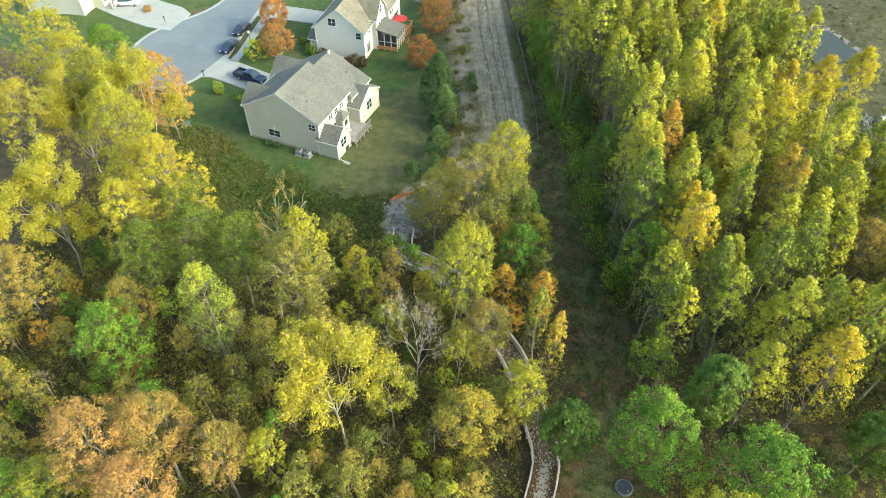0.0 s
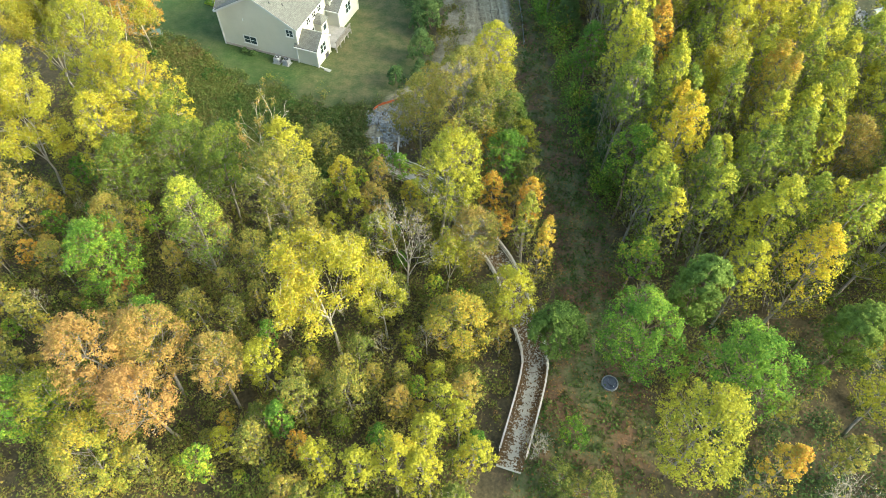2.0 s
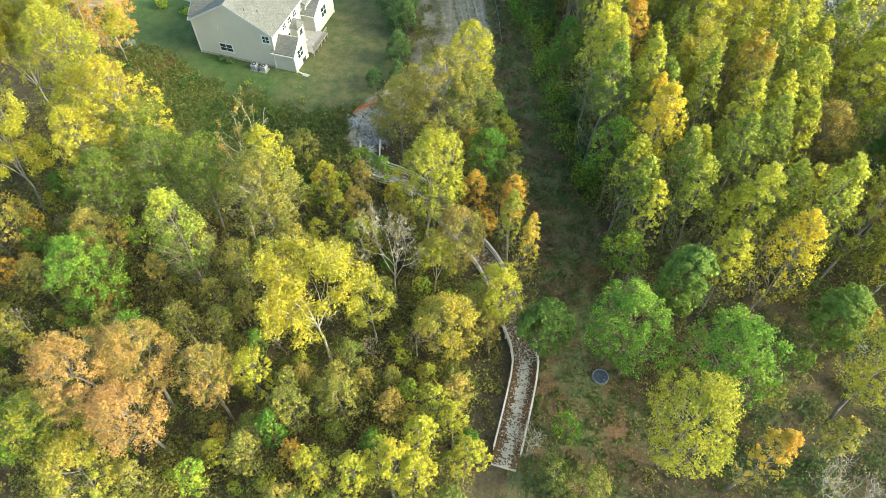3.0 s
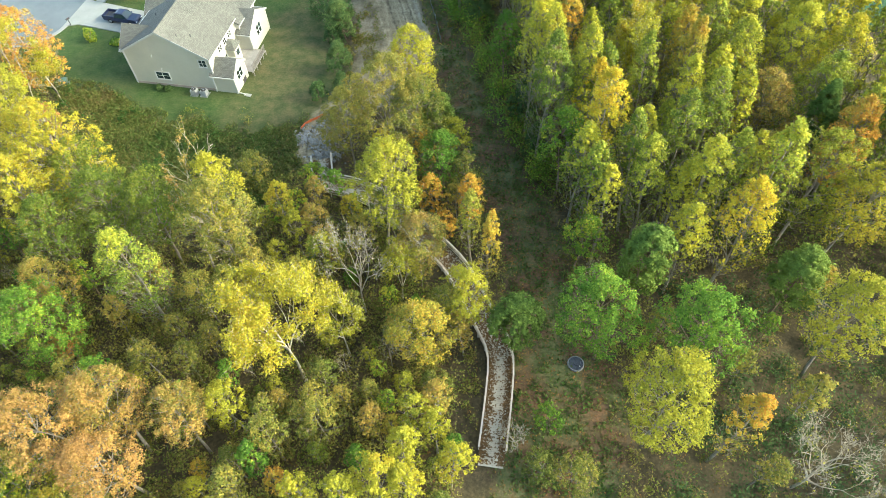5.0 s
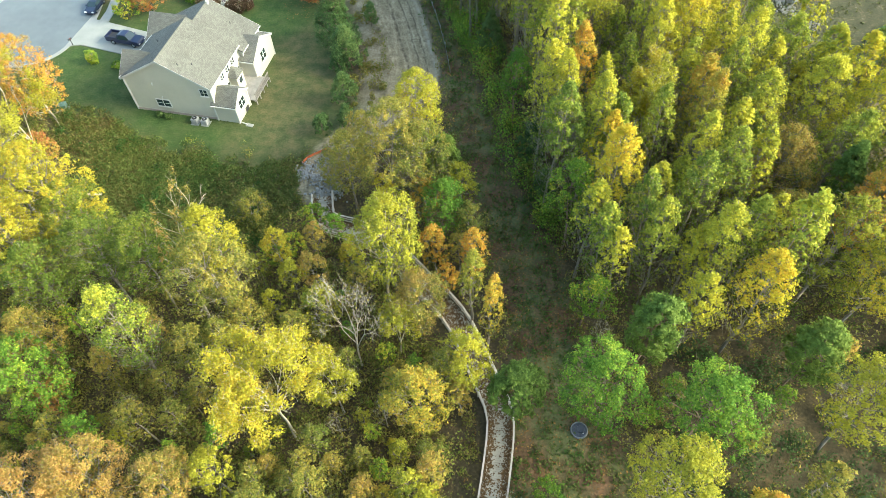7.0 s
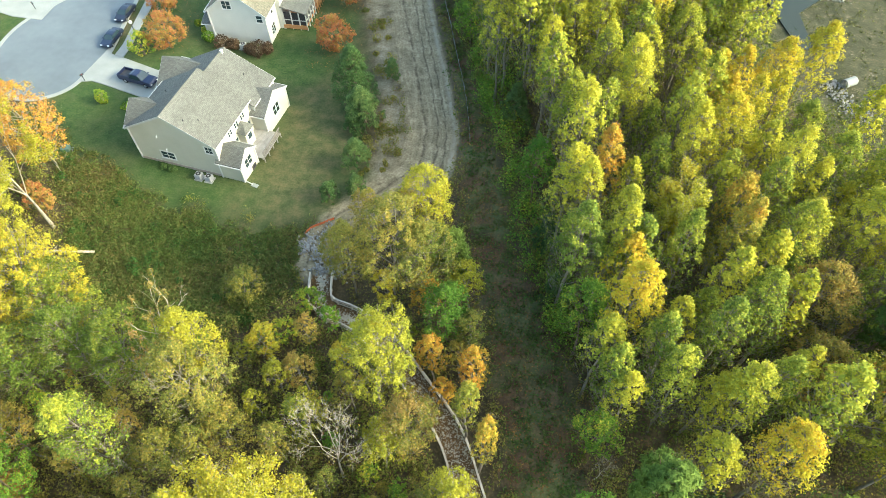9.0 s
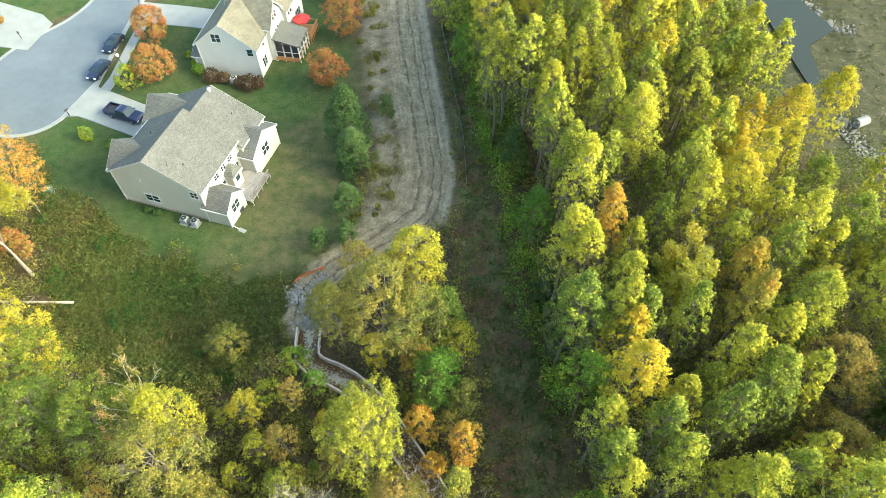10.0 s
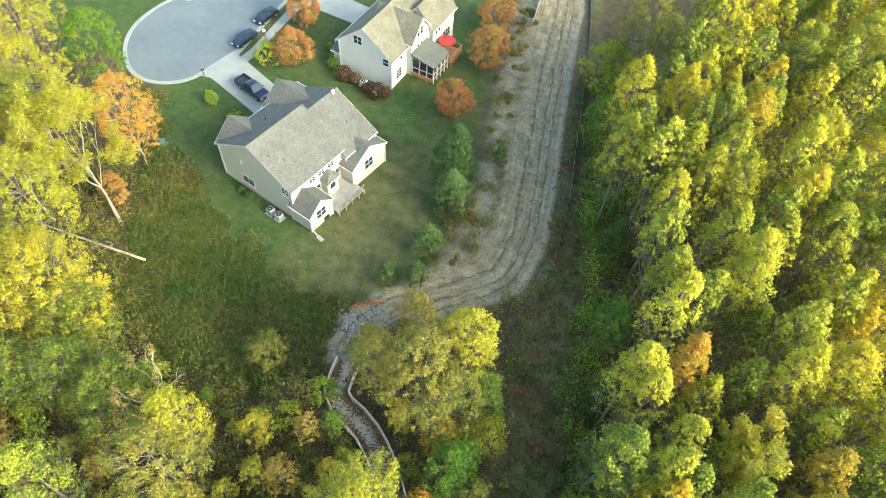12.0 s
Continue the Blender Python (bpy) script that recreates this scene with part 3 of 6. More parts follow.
PLANTED, STOCK, OPEN = [], {}, ("sparse_poplar", "bare_tree", "dead_tree")


def stand(x, y, turn, tilt, k):
    z = float(lie(np.array([x]), np.array([y]))[0])
    return Matrix.Translation((x, y, z)) @ Euler((tilt[0], tilt[1], turn)).to_matrix().to_4x4() @ Matrix.Diagonal((k, k, k, 1))


def plant(kind, spots):
    """Trees of one kind, each grown to (x, y, height, crown radius)."""
    for x, y, h, w in spots:
        seed = int(abs(x * 131 + y * 17 + h * 5) * 10)
        r = np.random.default_rng(seed)
        (build_forked if kind in OPEN else build_tree)(kind, seed, h, w).matrix_basis = stand(x, y, r.uniform(0, 6.28), r.normal(0, 0.035, 2), 1.0)
        PLANTED.append((x, y, w))


def plant_alike(kind, x, y, h, r):
    """A tree of the background stand: one of three grown shapes of its kind, set at its own size and turn."""
    which = int(r.integers(3))
    high, wide = (16.0, 2.4) if KINDS[kind][3] > 2 else (9.0, 2.0)
    k = h / high
    m = stand(x, y, r.uniform(0, 6.28), r.normal(0, 0.03, 2), k)
    if (kind, which) in STOCK:
        copy_thing(STOCK[kind, which], m)
    else:
        STOCK[kind, which] = (build_forked if kind in OPEN else build_tree)(kind, 900 + which * 13 + len(kind), high, wide, 0.77)
        STOCK[kind, which].matrix_basis = m
    PLANTED.append((x, y, wide * k))


plant("golden_maple", [
    (-6.6, 44.4, 10.0, 1.9), (-2.5, 39.1, 14.0, 1.6), (-0.7, 36.2, 14.0, 1.5), (-5.9, 28.0, 11.0, 3.4),
    (19.7, 20.5, 14.0, 2.1), (18.3, 56.9, 20.0, 2.8), (31.8, 47.9, 18.0, 3.0), (7.1, 64.1, 19.0, 2.5), (19.8, 61.8, 18.0, 2.7), 
    (-65.9, 46.4, 19.0, 4.8), (-31.9, 8.3, 10.0, 4.0), (-8.2, 50.2, 9.0, 2.1), (-2.6, 42.5, 11.0, 2.0), (-5.2, 41.5, 7.0, 1.5),
])
plant("olive_oak", [
    (-25.4, 35.6, 16.0, 4.3), (-18.2, 40.6, 8.0, 2.0), (-12.7, 52.6, 17.0, 4.8), (-17.1, 52.6, 14.0, 3.0), (-8.7, 52.0, 15.0, 3.6), (-19.5, 55.7, 7.0, 2.5),
    (-27.5, 30.8, 9.0, 2.7), (-40.9, 29.5, 12.0, 2.7), (-17.6, 17.5, 9.0, 2.2), (-14.2, 19.8, 8.0, 2.6), (5.1, 18.0, 4.5, 2.0),
    (7.9, 17.7, 5.0, 2.4), (26.1, 53.3, 16.0, 3.8), (26.6, 48.1, 13.0, 3.4), (-13.3, 110.0, 17.0, 4.9), (-9.5, 106.0, 18.0, 3.8), (18.9, 83.9, 12.0, 3.3),
    (-54.4, 29.2, 12.0, 4.8), (-10.7, 42.4, 9.0, 2.3), (-13.4, 39.6, 7.0, 2.0), (-3.9, 30.7, 9.0, 2.2),
])
plant("olive_oak", [
    (-28.7, 49.9, 5.0, 2.7), (-23.8, 34.4, 8.0, 2.9), (-17.0, 60.8, 8.0, 2.6),
])
plant("lime_maple", [
    (-37.4, 36.5, 15.0, 3.6), (-33.7, 37.6, 15.0, 3.8), (-42.6, 34.6, 14.0, 3.6), (-41.2, 39.9, 15.0, 4.6), (-17.3, 36.1, 8.0, 2.6), (-10.1, 47.5, 6.0, 1.5),
])
plant("yellow_maple", [
    (-43.9, 42.0, 19.0, 5.8), (-44.9, 36.0, 17.0, 3.4), (-22.6, 42.9, 9.0, 1.9), (-20.6, 39.6, 8.0, 1.8), (-11.3, 40.8, 17.0, 4.4), (-9.9, 57.4, 18.0, 3.2),
    (-12.2, 50.5, 10.0, 1.6), (-21.4, 19.4, 10.0, 2.2), (-6.0, 20.5, 9.0, 1.7), (-4.0, 19.2, 9.0, 1.6), (-6.9, 16.5, 11.0, 2.0), (-7.9, 13.7, 12.0, 2.2),
    (-4.9, 13.9, 11.0, 2.0), (-2.4, 16.1, 10.0, 1.7), (-10.7, 13.4, 11.0, 1.9), (-13.3, 12.9, 10.0, 1.8), (14.1, 21.3, 15.0, 4.5), (29.5, 29.2, 15.0, 4.0),
    (29.6, 44.0, 17.0, 4.9), (32.5, 41.2, 17.0, 3.7), (-62.2, 55.1, 18.0, 5.7), (-76.7, 64.4, 17.0, 6.7),
])
plant("yellow_maple", [
    (-47.2, 42.0, 17.0, 5.1), (-87.3, 69.1, 17.0, 7.3), (-69.2, 58.9, 18.0, 5.2), (-52.2, 46.3, 20.0, 5.0), (-36.4, 11.6, 11.0, 3.3), (-4.7, 53.3, 9.0, 2.4), (-2.5, 31.4, 11.5, 3.0), (-26.1, 39.2, 17.0, 2.8),
])
plant("green_tree", [
    (-6.2, 48.4, 11.0, 3.1), (-40.3, 25.8, 12.0, 4.3), (5.7, 22.3, 4.0, 1.8), (10.3, 29.7, 14.0, 4.3), (17.7, 28.3, 15.0, 4.3), (6.5, 49.4, 14.0, 2.6),
    (8.5, 39.8, 9.0, 2.5), (0.0, 68.0, 12.0, 2.5), (-16.3, 108.4, 9.0, 4.6), (-12.8, 98.0, 9.0, 3.4), (-74.3, 71.2, 12.0, 4.7), (-59.4, 86.4, 4.0, 2.3),
    (-39.5, 11.5, 10.0, 3.4),
])
plant("russet_maple", [
    (-7.3, 36.8, 12.0, 3.3), (-30.1, 17.3, 15.0, 3.6), (-33.2, 15.6, 16.0, 4.5), (-28.4, 13.5, 14.0, 3.2), (-24.5, 17.6, 13.0, 2.7),
])
plant("pine", [
    (2.3, 29.4, 10.0, 2.8), (13.6, 35.6, 14.0, 2.8), (27.1, 35.0, 12.0, 2.9), (32.4, 51.6, 17.0, 2.2), (-7.3, 55.2, 10.0, 2.7),
])
plant("dead_tree", [(-28.2, 38.8, 19.4, 3.2), (-29.6, 36.6, 15.5, 2.2)])
plant("bare_tree", [
    (-12.8, 33.3, 13.0, 3.2), (2.8, 20.3, 4.0, 1.7), (26.5, 18.8, 12.0, 3.6),
])
plant("sparse_poplar", [
    (-13.5, 28.2, 12.0, 2.4), (-17.3, 25.2, 17.0, 4.8), (13.0, 56.6, 21.0, 2.4), (13.2, 61.7, 19.0, 2.7), (19.8, 95.6, 18.0, 3.0),
    (-55.2, 54.6, 20.0, 5.6), (-61.5, 50.5, 19.0, 4.8), (-55.6, 36.6, 20.0, 5.5), (-9.2, 35.0, 10.0, 2.4),
])
plant("red_maple", [
    (-40.9, 26.0, 4.0, 2.0), (-57.1, 56.4, 5.0, 2.1), (-56.4, 88.7, 6.0, 3.4), (-61.0, 97.0, 6.0, 3.3), (-32.1, 92.5, 6.0, 2.9), (-33.0, 104.1, 7.0, 3.6),
    (-36.2, 112.6, 7.0, 3.7),
])
plant("yellow_poplar", [
    (9.7, 48.5, 20.0, 3.2), (22.0, 38.3, 17.0, 3.2), (35.0, 58.7, 19.0, 3.8), (-9.2, 90.8, 21.0, 3.6), (-4.4, 92.7, 21.0, 3.4), (4.3, 92.6, 21.0, 3.9),
    (9.8, 95.0, 21.0, 4.3), (18.0, 70.2, 20.0, 4.0), (-2.8, 115.3, 21.0, 5.0), (11.8, 122.9, 20.0, 4.9), (15.5, 95.8, 20.0, 3.6), (23.8, 83.7, 17.0, 3.4),
    (28.8, 86.4, 17.0, 3.9),
])
plant("lime_poplar", [
    (4.2, 54.2, 20.0, 3.3), (7.9, 55.1, 20.0, 2.4), (14.7, 54.9, 19.0, 2.3), (17.2, 52.3, 19.0, 2.5), (20.0, 49.7, 19.0, 3.1), (13.5, 45.5, 18.0, 2.3),
    (14.4, 43.0, 17.0, 2.6), (10.4, 41.4, 15.0, 2.0), (18.8, 42.9, 18.0, 3.1), (21.6, 44.1, 18.0, 2.2), (17.6, 37.8, 14.0, 2.7), (31.3, 54.2, 18.0, 4.1),
    (29.9, 60.1, 19.0, 4.1), (23.8, 58.0, 19.0, 3.4), (2.3, 87.8, 21.0, 3.1), (-0.9, 80.9, 18.0, 3.0), (1.7, 83.7, 20.0, 2.7), (9.0, 77.8, 20.0, 3.3),
    (2.4, 72.8, 18.0, 2.6), (7.7, 74.8, 19.0, 3.4), (14.4, 85.3, 18.0, 3.9), (3.0, 60.8, 19.0, 2.9),
])
plant("lime_poplar", [
    (8.9, 58.2, 18.0, 2.5), (-6.5, 111.6, 20.0, 4.9), (11.2, 116.2, 20.0, 5.1), (4.6, 109.4, 20.0, 4.4), (-3.4, 89.1, 20.0, 3.2), (-0.1, 91.9, 21.0, 3.4),
    (-7.2, 85.0, 19.0, 2.9), (25.6, 72.9, 17.0, 3.8),
])
plant("lime_poplar", [
    (17.5, 47.6, 19.2, 2.5), (17.3, 43.6, 14.5, 2.5), (21.8, 62.5, 18.5, 2.6), (4.0, 79.4, 19.5, 2.6), (22.5, 66.2, 20.3, 3.0), (28.6, 68.2, 18.5, 3.4),
    (15.8, 67.0, 20.3, 2.8), (5.4, 60.1, 19.0, 2.5), (16.3, 51.2, 14.5, 2.2),
])
plant("lime_poplar", [(-32.3, 29.8, 16.5, 3.8)])
plant("green_tree", [(-21.3, 49.6, 4.0, 2.0), (-22.6, 46.0, 3.5, 1.8), (-24.8, 44.6, 3.0, 1.6)])
plant("yellow_poplar", [(5.3, 84.2, 21.0, 2.9), (9.5, 87.5, 20.3, 3.2), (21.0, 73.5, 19.5, 2.6)])
plant("pine", [(23.5, 58.5, 13.5, 2.6)])
plant("orange_maple", [(-58.8, 62.5, 14.0, 4.6)])
plant("cedar", [
    (4.2, 55.1, 7.0, 2.1), (2.5, 62.2, 7.0, 2.3), (-3.9, 80.9, 8.0, 2.6),
])
plant("evergreen", [
    (-25.6, 82.1, 9.5, 3.4), (-22.9, 78.3, 7.0, 3.2), (-24.3, 77.0, 4.5, 2.2), (-24.3, 65.2, 3.0, 1.8), (-22.3, 71.0, 5.0, 2.4), (-21.1, 66.6, 3.5, 1.9), (-22.0, 87.6, 4.0, 1.5),
])

# ---- the rest of the wood, between and behind ----
YARDS = [(-105, 72), (-72, 70), (-62, 74), (-30, 62), (-20, 70), (-30, 150), (-140, 150), (-140, 84)]
WALKWAY = [(-23.5, 57), (-21.5, 54), (-20.2, 50.2), (-16, 49), (-12.2, 46.8), (-8, 43), (-4, 39), (-1.2, 34), (0.9, 30), (1.3, 27.6), (1.2, 24), (0.8, 18.2), (-0.6, 12), (-3, 5)]


def wooded(x, y):
    z = zones(x, y)
    free = 1 - np.max([z["lawn"], z["weeds"], z["side"], z["dirt"], z["swath"], z["marsh"]], 0)
    free = np.where(inside(x, y, YARDS) > -1, 0, free)
    free = np.where(inside(x, y, POND) > -2, 0, free)
    return np.where(beside(x, y, WALKWAY)[0] < 2.2, 0, free)


def fill_wood(count, x0, x1, y0, y1, kinds, tall, seed, close=0.74):
    r = np.random.default_rng(seed)
    made = 0
    for _ in range(count * 16):
        if made >= count:
            break
        x, y, h = r.uniform(x0, x1), r.uniform(y0, y1), r.uniform(*tall)
        w = 0.128 * h if tall[1] > 12 else 0.20 * h
        if x > np.interp(y, [60, 76, 83, 100, 130], [60, 27, 24.6, 19.8, 15]) or wooded(np.array([x]), np.array([y]))[0] < 0.9 or any(math.hypot(x - a, y - b) < close * (w + c) for a, b, c in PLANTED):
            continue
        plant_alike(kinds[int(r.integers(len(kinds)))], x, y, h, r)
        made += 1


fill_wood(45, -8, 30, 84, 124, ["lime_poplar", "yellow_poplar", "lime_poplar"], (16, 20), 15, 0.52)
fill_wood(110, 0, 58, 42, 138, ["lime_poplar", "yellow_poplar", "lime_poplar", "lime_poplar", "yellow_poplar", "lime_poplar"], (14, 19), 5, 0.6)
fill_wood(48, 8, 50, 4, 42, ["olive_oak", "green_tree", "bare_tree", "olive_oak"], (5, 9), 6, 0.55)
fill_wood(90, -62, -2, 8, 46, ["olive_oak", "green_tree", "olive_oak", "olive_oak", "bare_tree", "golden_maple"], (5, 9.5), 7, 0.6)
fill_wood(75, -58, 0, 8, 52, ["green_tree", "olive_oak", "yellow_maple", "lime_maple", "bare_tree", "lime_maple", "green_tree"], (3.2, 6.0), 9, 0.5)
fill_wood(70, -56, -2, 10, 50, ["olive_oak", "green_tree", "lime_maple", "olive_oak", "yellow_maple"], (6.5, 10.5), 10, 0.46)
fill_wood(13, -105, -55, 30, 84, ["yellow_maple", "olive_oak", "golden_maple", "green_tree"], (12, 12), 8)


def brush(name, count, area, test, material, high, wide, blades, size, seed, label, category, lean=0.55, long=1.3, keep=None):
    """Low growth nobody could count: blades gathered into many small mounds."""
    r = np.random.default_rng(seed)
    x, y = r.uniform(area[0], area[1], count * 4), r.uniform(area[2], area[3], count * 4)
    ok = r.random(count * 4) < test(x, y)
    x, y = x[ok][:count], y[ok][:count]
    k = len(x)
    h, w = r.uniform(*high, k) * (0.75 + 0.35 * wave(x, y, 14, seed)), r.uniform(*wide, k)
    h = np.maximum(h, high[0] * 0.6)
    d = r.normal(0, 1, (k, blades, 3))
    d /= np.linalg.norm(d, axis=2)[..., None]
    f = r.uniform(0.35, 1.0, (k, blades, 1)) ** 0.6
    p = d * f * np.stack([w, w, h * 0.5], 1)[:, None]
    p[..., 0] += x[:, None]
    p[..., 1] += y[:, None]
    p[..., 2] += (lie(x, y) + h * 0.5)[:, None]
    where, out = p.reshape(-1, 3), d.reshape(-1, 3)
    sizes = size * r.uniform(0.6, 1.4, len(where))
    me = leaves_mesh(name, (where, out), sizes, material, r, lean, long)
    return tagged(new(name, me), label, category, kind="stuff")


def open_weeds(x, y):
    z = zones(x, y)
    return np.clip(z["weeds"] - z["lawn"] - z["dirt"], 0, 1) ** 1.5


brush("undergrowth", 5400, (-66, 54, 2, 110), lambda x, y: wooded(x, y) * np.where((x > 3) & (y > 42), 0.35, np.where((x > 16) & (y < 40), 0.25, 1.0)), LEAF["brush"], (1.0, 4.4), (0.45, 1.15), 46, 0.135, 21, "tangled olive and brown undergrowth below the trees", "undergrowth")
brush("saplings", 900, (2, 46, 42, 112), lambda x, y: wooded(x, y), LEAF["brush"], (4.0, 9.0), (0.9, 1.7), 105, 0.14, 41, "grey-green saplings and low boughs under the poplars", "saplings")
brush("edge_saplings", 420, (-18, 12, 50, 116), lambda x, y: wooded(x, y) * np.clip(1.2 - (beside(x, y, SWATH)[0] - 2) / 5, 0, 1) * (beside(x, y, SWATH)[1] < 0), LEAF["green"], (3.0, 8.5), (0.8, 1.6), 120, 0.13, 42, "green saplings along the edge of the cleared strip", "saplings")
brush("wood_saplings", 620, (-58, -2, 8, 50), lambda x, y: wooded(x, y), LEAF["brush"], (3.0, 6.5), (0.8, 1.6), 100, 0.13, 43, "olive saplings and low boughs below the mixed trees", "saplings")
brush("shade_saplings", 460, (16, 52, 2, 40), lambda x, y: wooded(x, y), LEAF["cedar"], (2.0, 5.5), (0.8, 1.7), 110, 0.13, 44, "dark green saplings on the shaded wood floor", "saplings")
brush("tall_weeds", 3000, (-72, -18, 42, 80), lambda x, y: open_weeds(x, y), LEAF["weed"], (0.2, 1.1), (0.4, 1.0), 34, 0.10, 22, "rough weeds and brambles beyond the mown lawn", "weeds", 0.3, 3.0)
brush("brambles", 330, (-72, -18, 42, 80), lambda x, y: open_weeds(x, y) * (wave(x, y, 7, 31) > 0.35), LEAF["bramble"], (0.4, 1.8), (0.4, 1.0), 90, 0.12, 29, "green bramble clumps among the rough weeds", "brambles")
brush("clearing_growth", 2600, (-20, 16, 0, 110), lambda x, y: zones(x, y)["swath"] * 0.8, LEAF["weed"], (0.05, 0.25), (0.4, 0.9), 12, 0.16, 23, "short grass and weeds in the cleared strip", "grass", 0.5, 1.6)
brush("fallen_leaves", 3800, (-30, 22, 0, 90), lambda x, y: np.clip(zones(x, y)["swath"] + 0.12 * wooded(x, y), 0, 1), LEAF["litter"], (0.02, 0.06), (0.3, 1.0), 5, 0.13, 24, "brown and orange leaves fallen on the ground", "fallen leaves", 3.0, 1.1)
brush("track_side_shrubs", 150, (-40, -16, 56, 130), lambda x, y: zones(x, y)["side"] * (1 - zones(x, y)["dirt"]), LEAF["brush"], (0.4, 2.2), (0.4, 1.1), 110, 0.15, 25, "scrubby green shrubs between the lawn and the track", "shrubs")
brush("lawn_leaves", 700, (-66, -28, 82, 112), lambda x, y: np.clip(1.2 - np.min([np.hypot(x - a, y - b) for a, b in ((-58, 91), (-60, 99), (-33, 92), (-34, 103), (-35, 111))], 0) / 4.5, 0, 1), LEAF["litter"], (0.02, 0.05), (0.3, 0.9), 5, 0.10, 26, "brown leaves scattered on the lawn below the maples", "fallen leaves", 3.0, 1.1)
brush("marsh_scrub", 1500, (22, 75, 84, 150), lambda x, y: zones(x, y)["marsh"] * 0.7, LEAF["sedge"], (0.05, 0.3), (0.4, 1.0), 10, 0.15, 27, "tan sedge and scrub on the bare wet ground", "sedge", 0.4, 1.6)

# ---- houses ----
def siding(name, a, b, course=0.16):
    """Painted lap boards: a shadow line at each course, faint streaks of weather."""
    n = Nodes(name)
    pos = n.add("ShaderNodeSeparateXYZ")
    n.link(n.world(), pos.inputs[0])
    lap = n.math("FRACT", n.math("DIVIDE", pos.outputs["Z"], course))
    weather, grain = n.noise(0.5), n.noise(5.0, 4.0, 0.6, None, (1, 1, 6))
    col = n.ramp(n.math("ADD", n.math("MULTIPLY", weather, 0.6), n.math("MULTIPLY", grain, 0.4)), (0.3, a), (0.7, b))
    return n.finish(col, 0.6, 0.0, n.bump(lap, 0.35, 0.02), 0.35)


def shingles(name, a, b):
    """Asphalt shingles in courses, each tab of its own shade, with broad weathering."""
    n = Nodes(name)
    br = n.add("ShaderNodeTexBrick")
    br.inputs["Scale"].default_value = 1.0
    br.inputs["Brick Width"].default_value, br.inputs["Row Height"].default_value, br.inputs["Mortar Size"].default_value = 0.32, 0.16, 0.008
    br.inputs["Color1"].default_value, br.inputs["Color2"].default_value, br.inputs["Mortar"].default_value = (0.75, 0.75, 0.75, 1), (1, 1, 1, 1), (0.45, 0.45, 0.45, 1)
    n.link(n.coord("UV"), br.inputs["Vector"])
    broad, grain = n.noise(0.45, 4.0), n.noise(9.0, 4.0)
    col = n.ramp(n.math("ADD", n.math("MULTIPLY", broad, 0.55), n.math("MULTIPLY", grain, 0.45)), (0.34, a), (0.66, b))
    col = n.mix(1.0, col, br.outputs["Color"], "MULTIPLY")
    return n.finish(col, 0.95, 0.0, n.bump(br.outputs["Fac"], 0.3, 0.015), 0.25)


SIDING = siding("cream_siding", (0.45, 0.44, 0.35), (0.53, 0.51, 0.41))
SIDING_PALE = siding("pale_siding", (0.52, 0.515, 0.46), (0.60, 0.59, 0.525))
SHINGLE = shingles("grey_shingles", (0.120, 0.121, 0.106), (0.172, 0.171, 0.147))
SHINGLE_TAN = shingles("tan_shingles", (0.145, 0.135, 0.10), (0.24, 0.22, 0.16))
WHITE = surface("white_trim", (0.47, 0.475, 0.445), (0.55, 0.55, 0.52), 1.0, 0.5, 12.0, bump=0.05)
PANE = Nodes("window_glass").finish((0.03, 0.05, 0.055), 0.06, 0.0, None, 0.7)
DARK = surface("dark_metal", (0.02, 0.02, 0.022), (0.05, 0.05, 0.055), 3.0, 0.5, 20.0)
STEEL = surface("grey_steel", (0.32, 0.33, 0.34), (0.46, 0.47, 0.48), 3.0, 0.45, 20.0, 0.6)
OLD_WOOD = surface("weathered_wood", (0.23, 0.215, 0.19), (0.36, 0.335, 0.30), 1.2, 0.9, 14.0)
NEW_WOOD = surface("stained_wood", (0.36, 0.17, 0.07), (0.50, 0.26, 0.11), 1.2, 0.7, 14.0)
GREY_WOOD = surface("grey_deck_timber", (0.15, 0.135, 0.115), (0.25, 0.23, 0.20), 1.2, 0.9, 14.0)
BLOCK = surface("foundation_block", (0.30, 0.25, 0.21), (0.42, 0.36, 0.31), 1.2, 0.9, 8.0)


def empty_thing(name, m, label, category, group=""):
    ob = tagged(new(name), label, category, group)
    ob.matrix_basis = m
    return ob


def uv_slopes(ob):
    """Lays shingle courses level along every roof slope."""
    me = ob.data
    uv = me.uv_layers.new(name="UVMap").data
    for poly in me.polygons:
        n = poly.normal
        along = Vector((-n.y, n.x, 0)).normalized() if abs(n.z) < 0.999 else Vector((1, 0, 0))
        up = n.cross(along)
        for li in poly.loop_indices:
            co = me.vertices[me.loops[li].vertex_index].co
            uv[li].uv = (co.dot(along), co.dot(up))


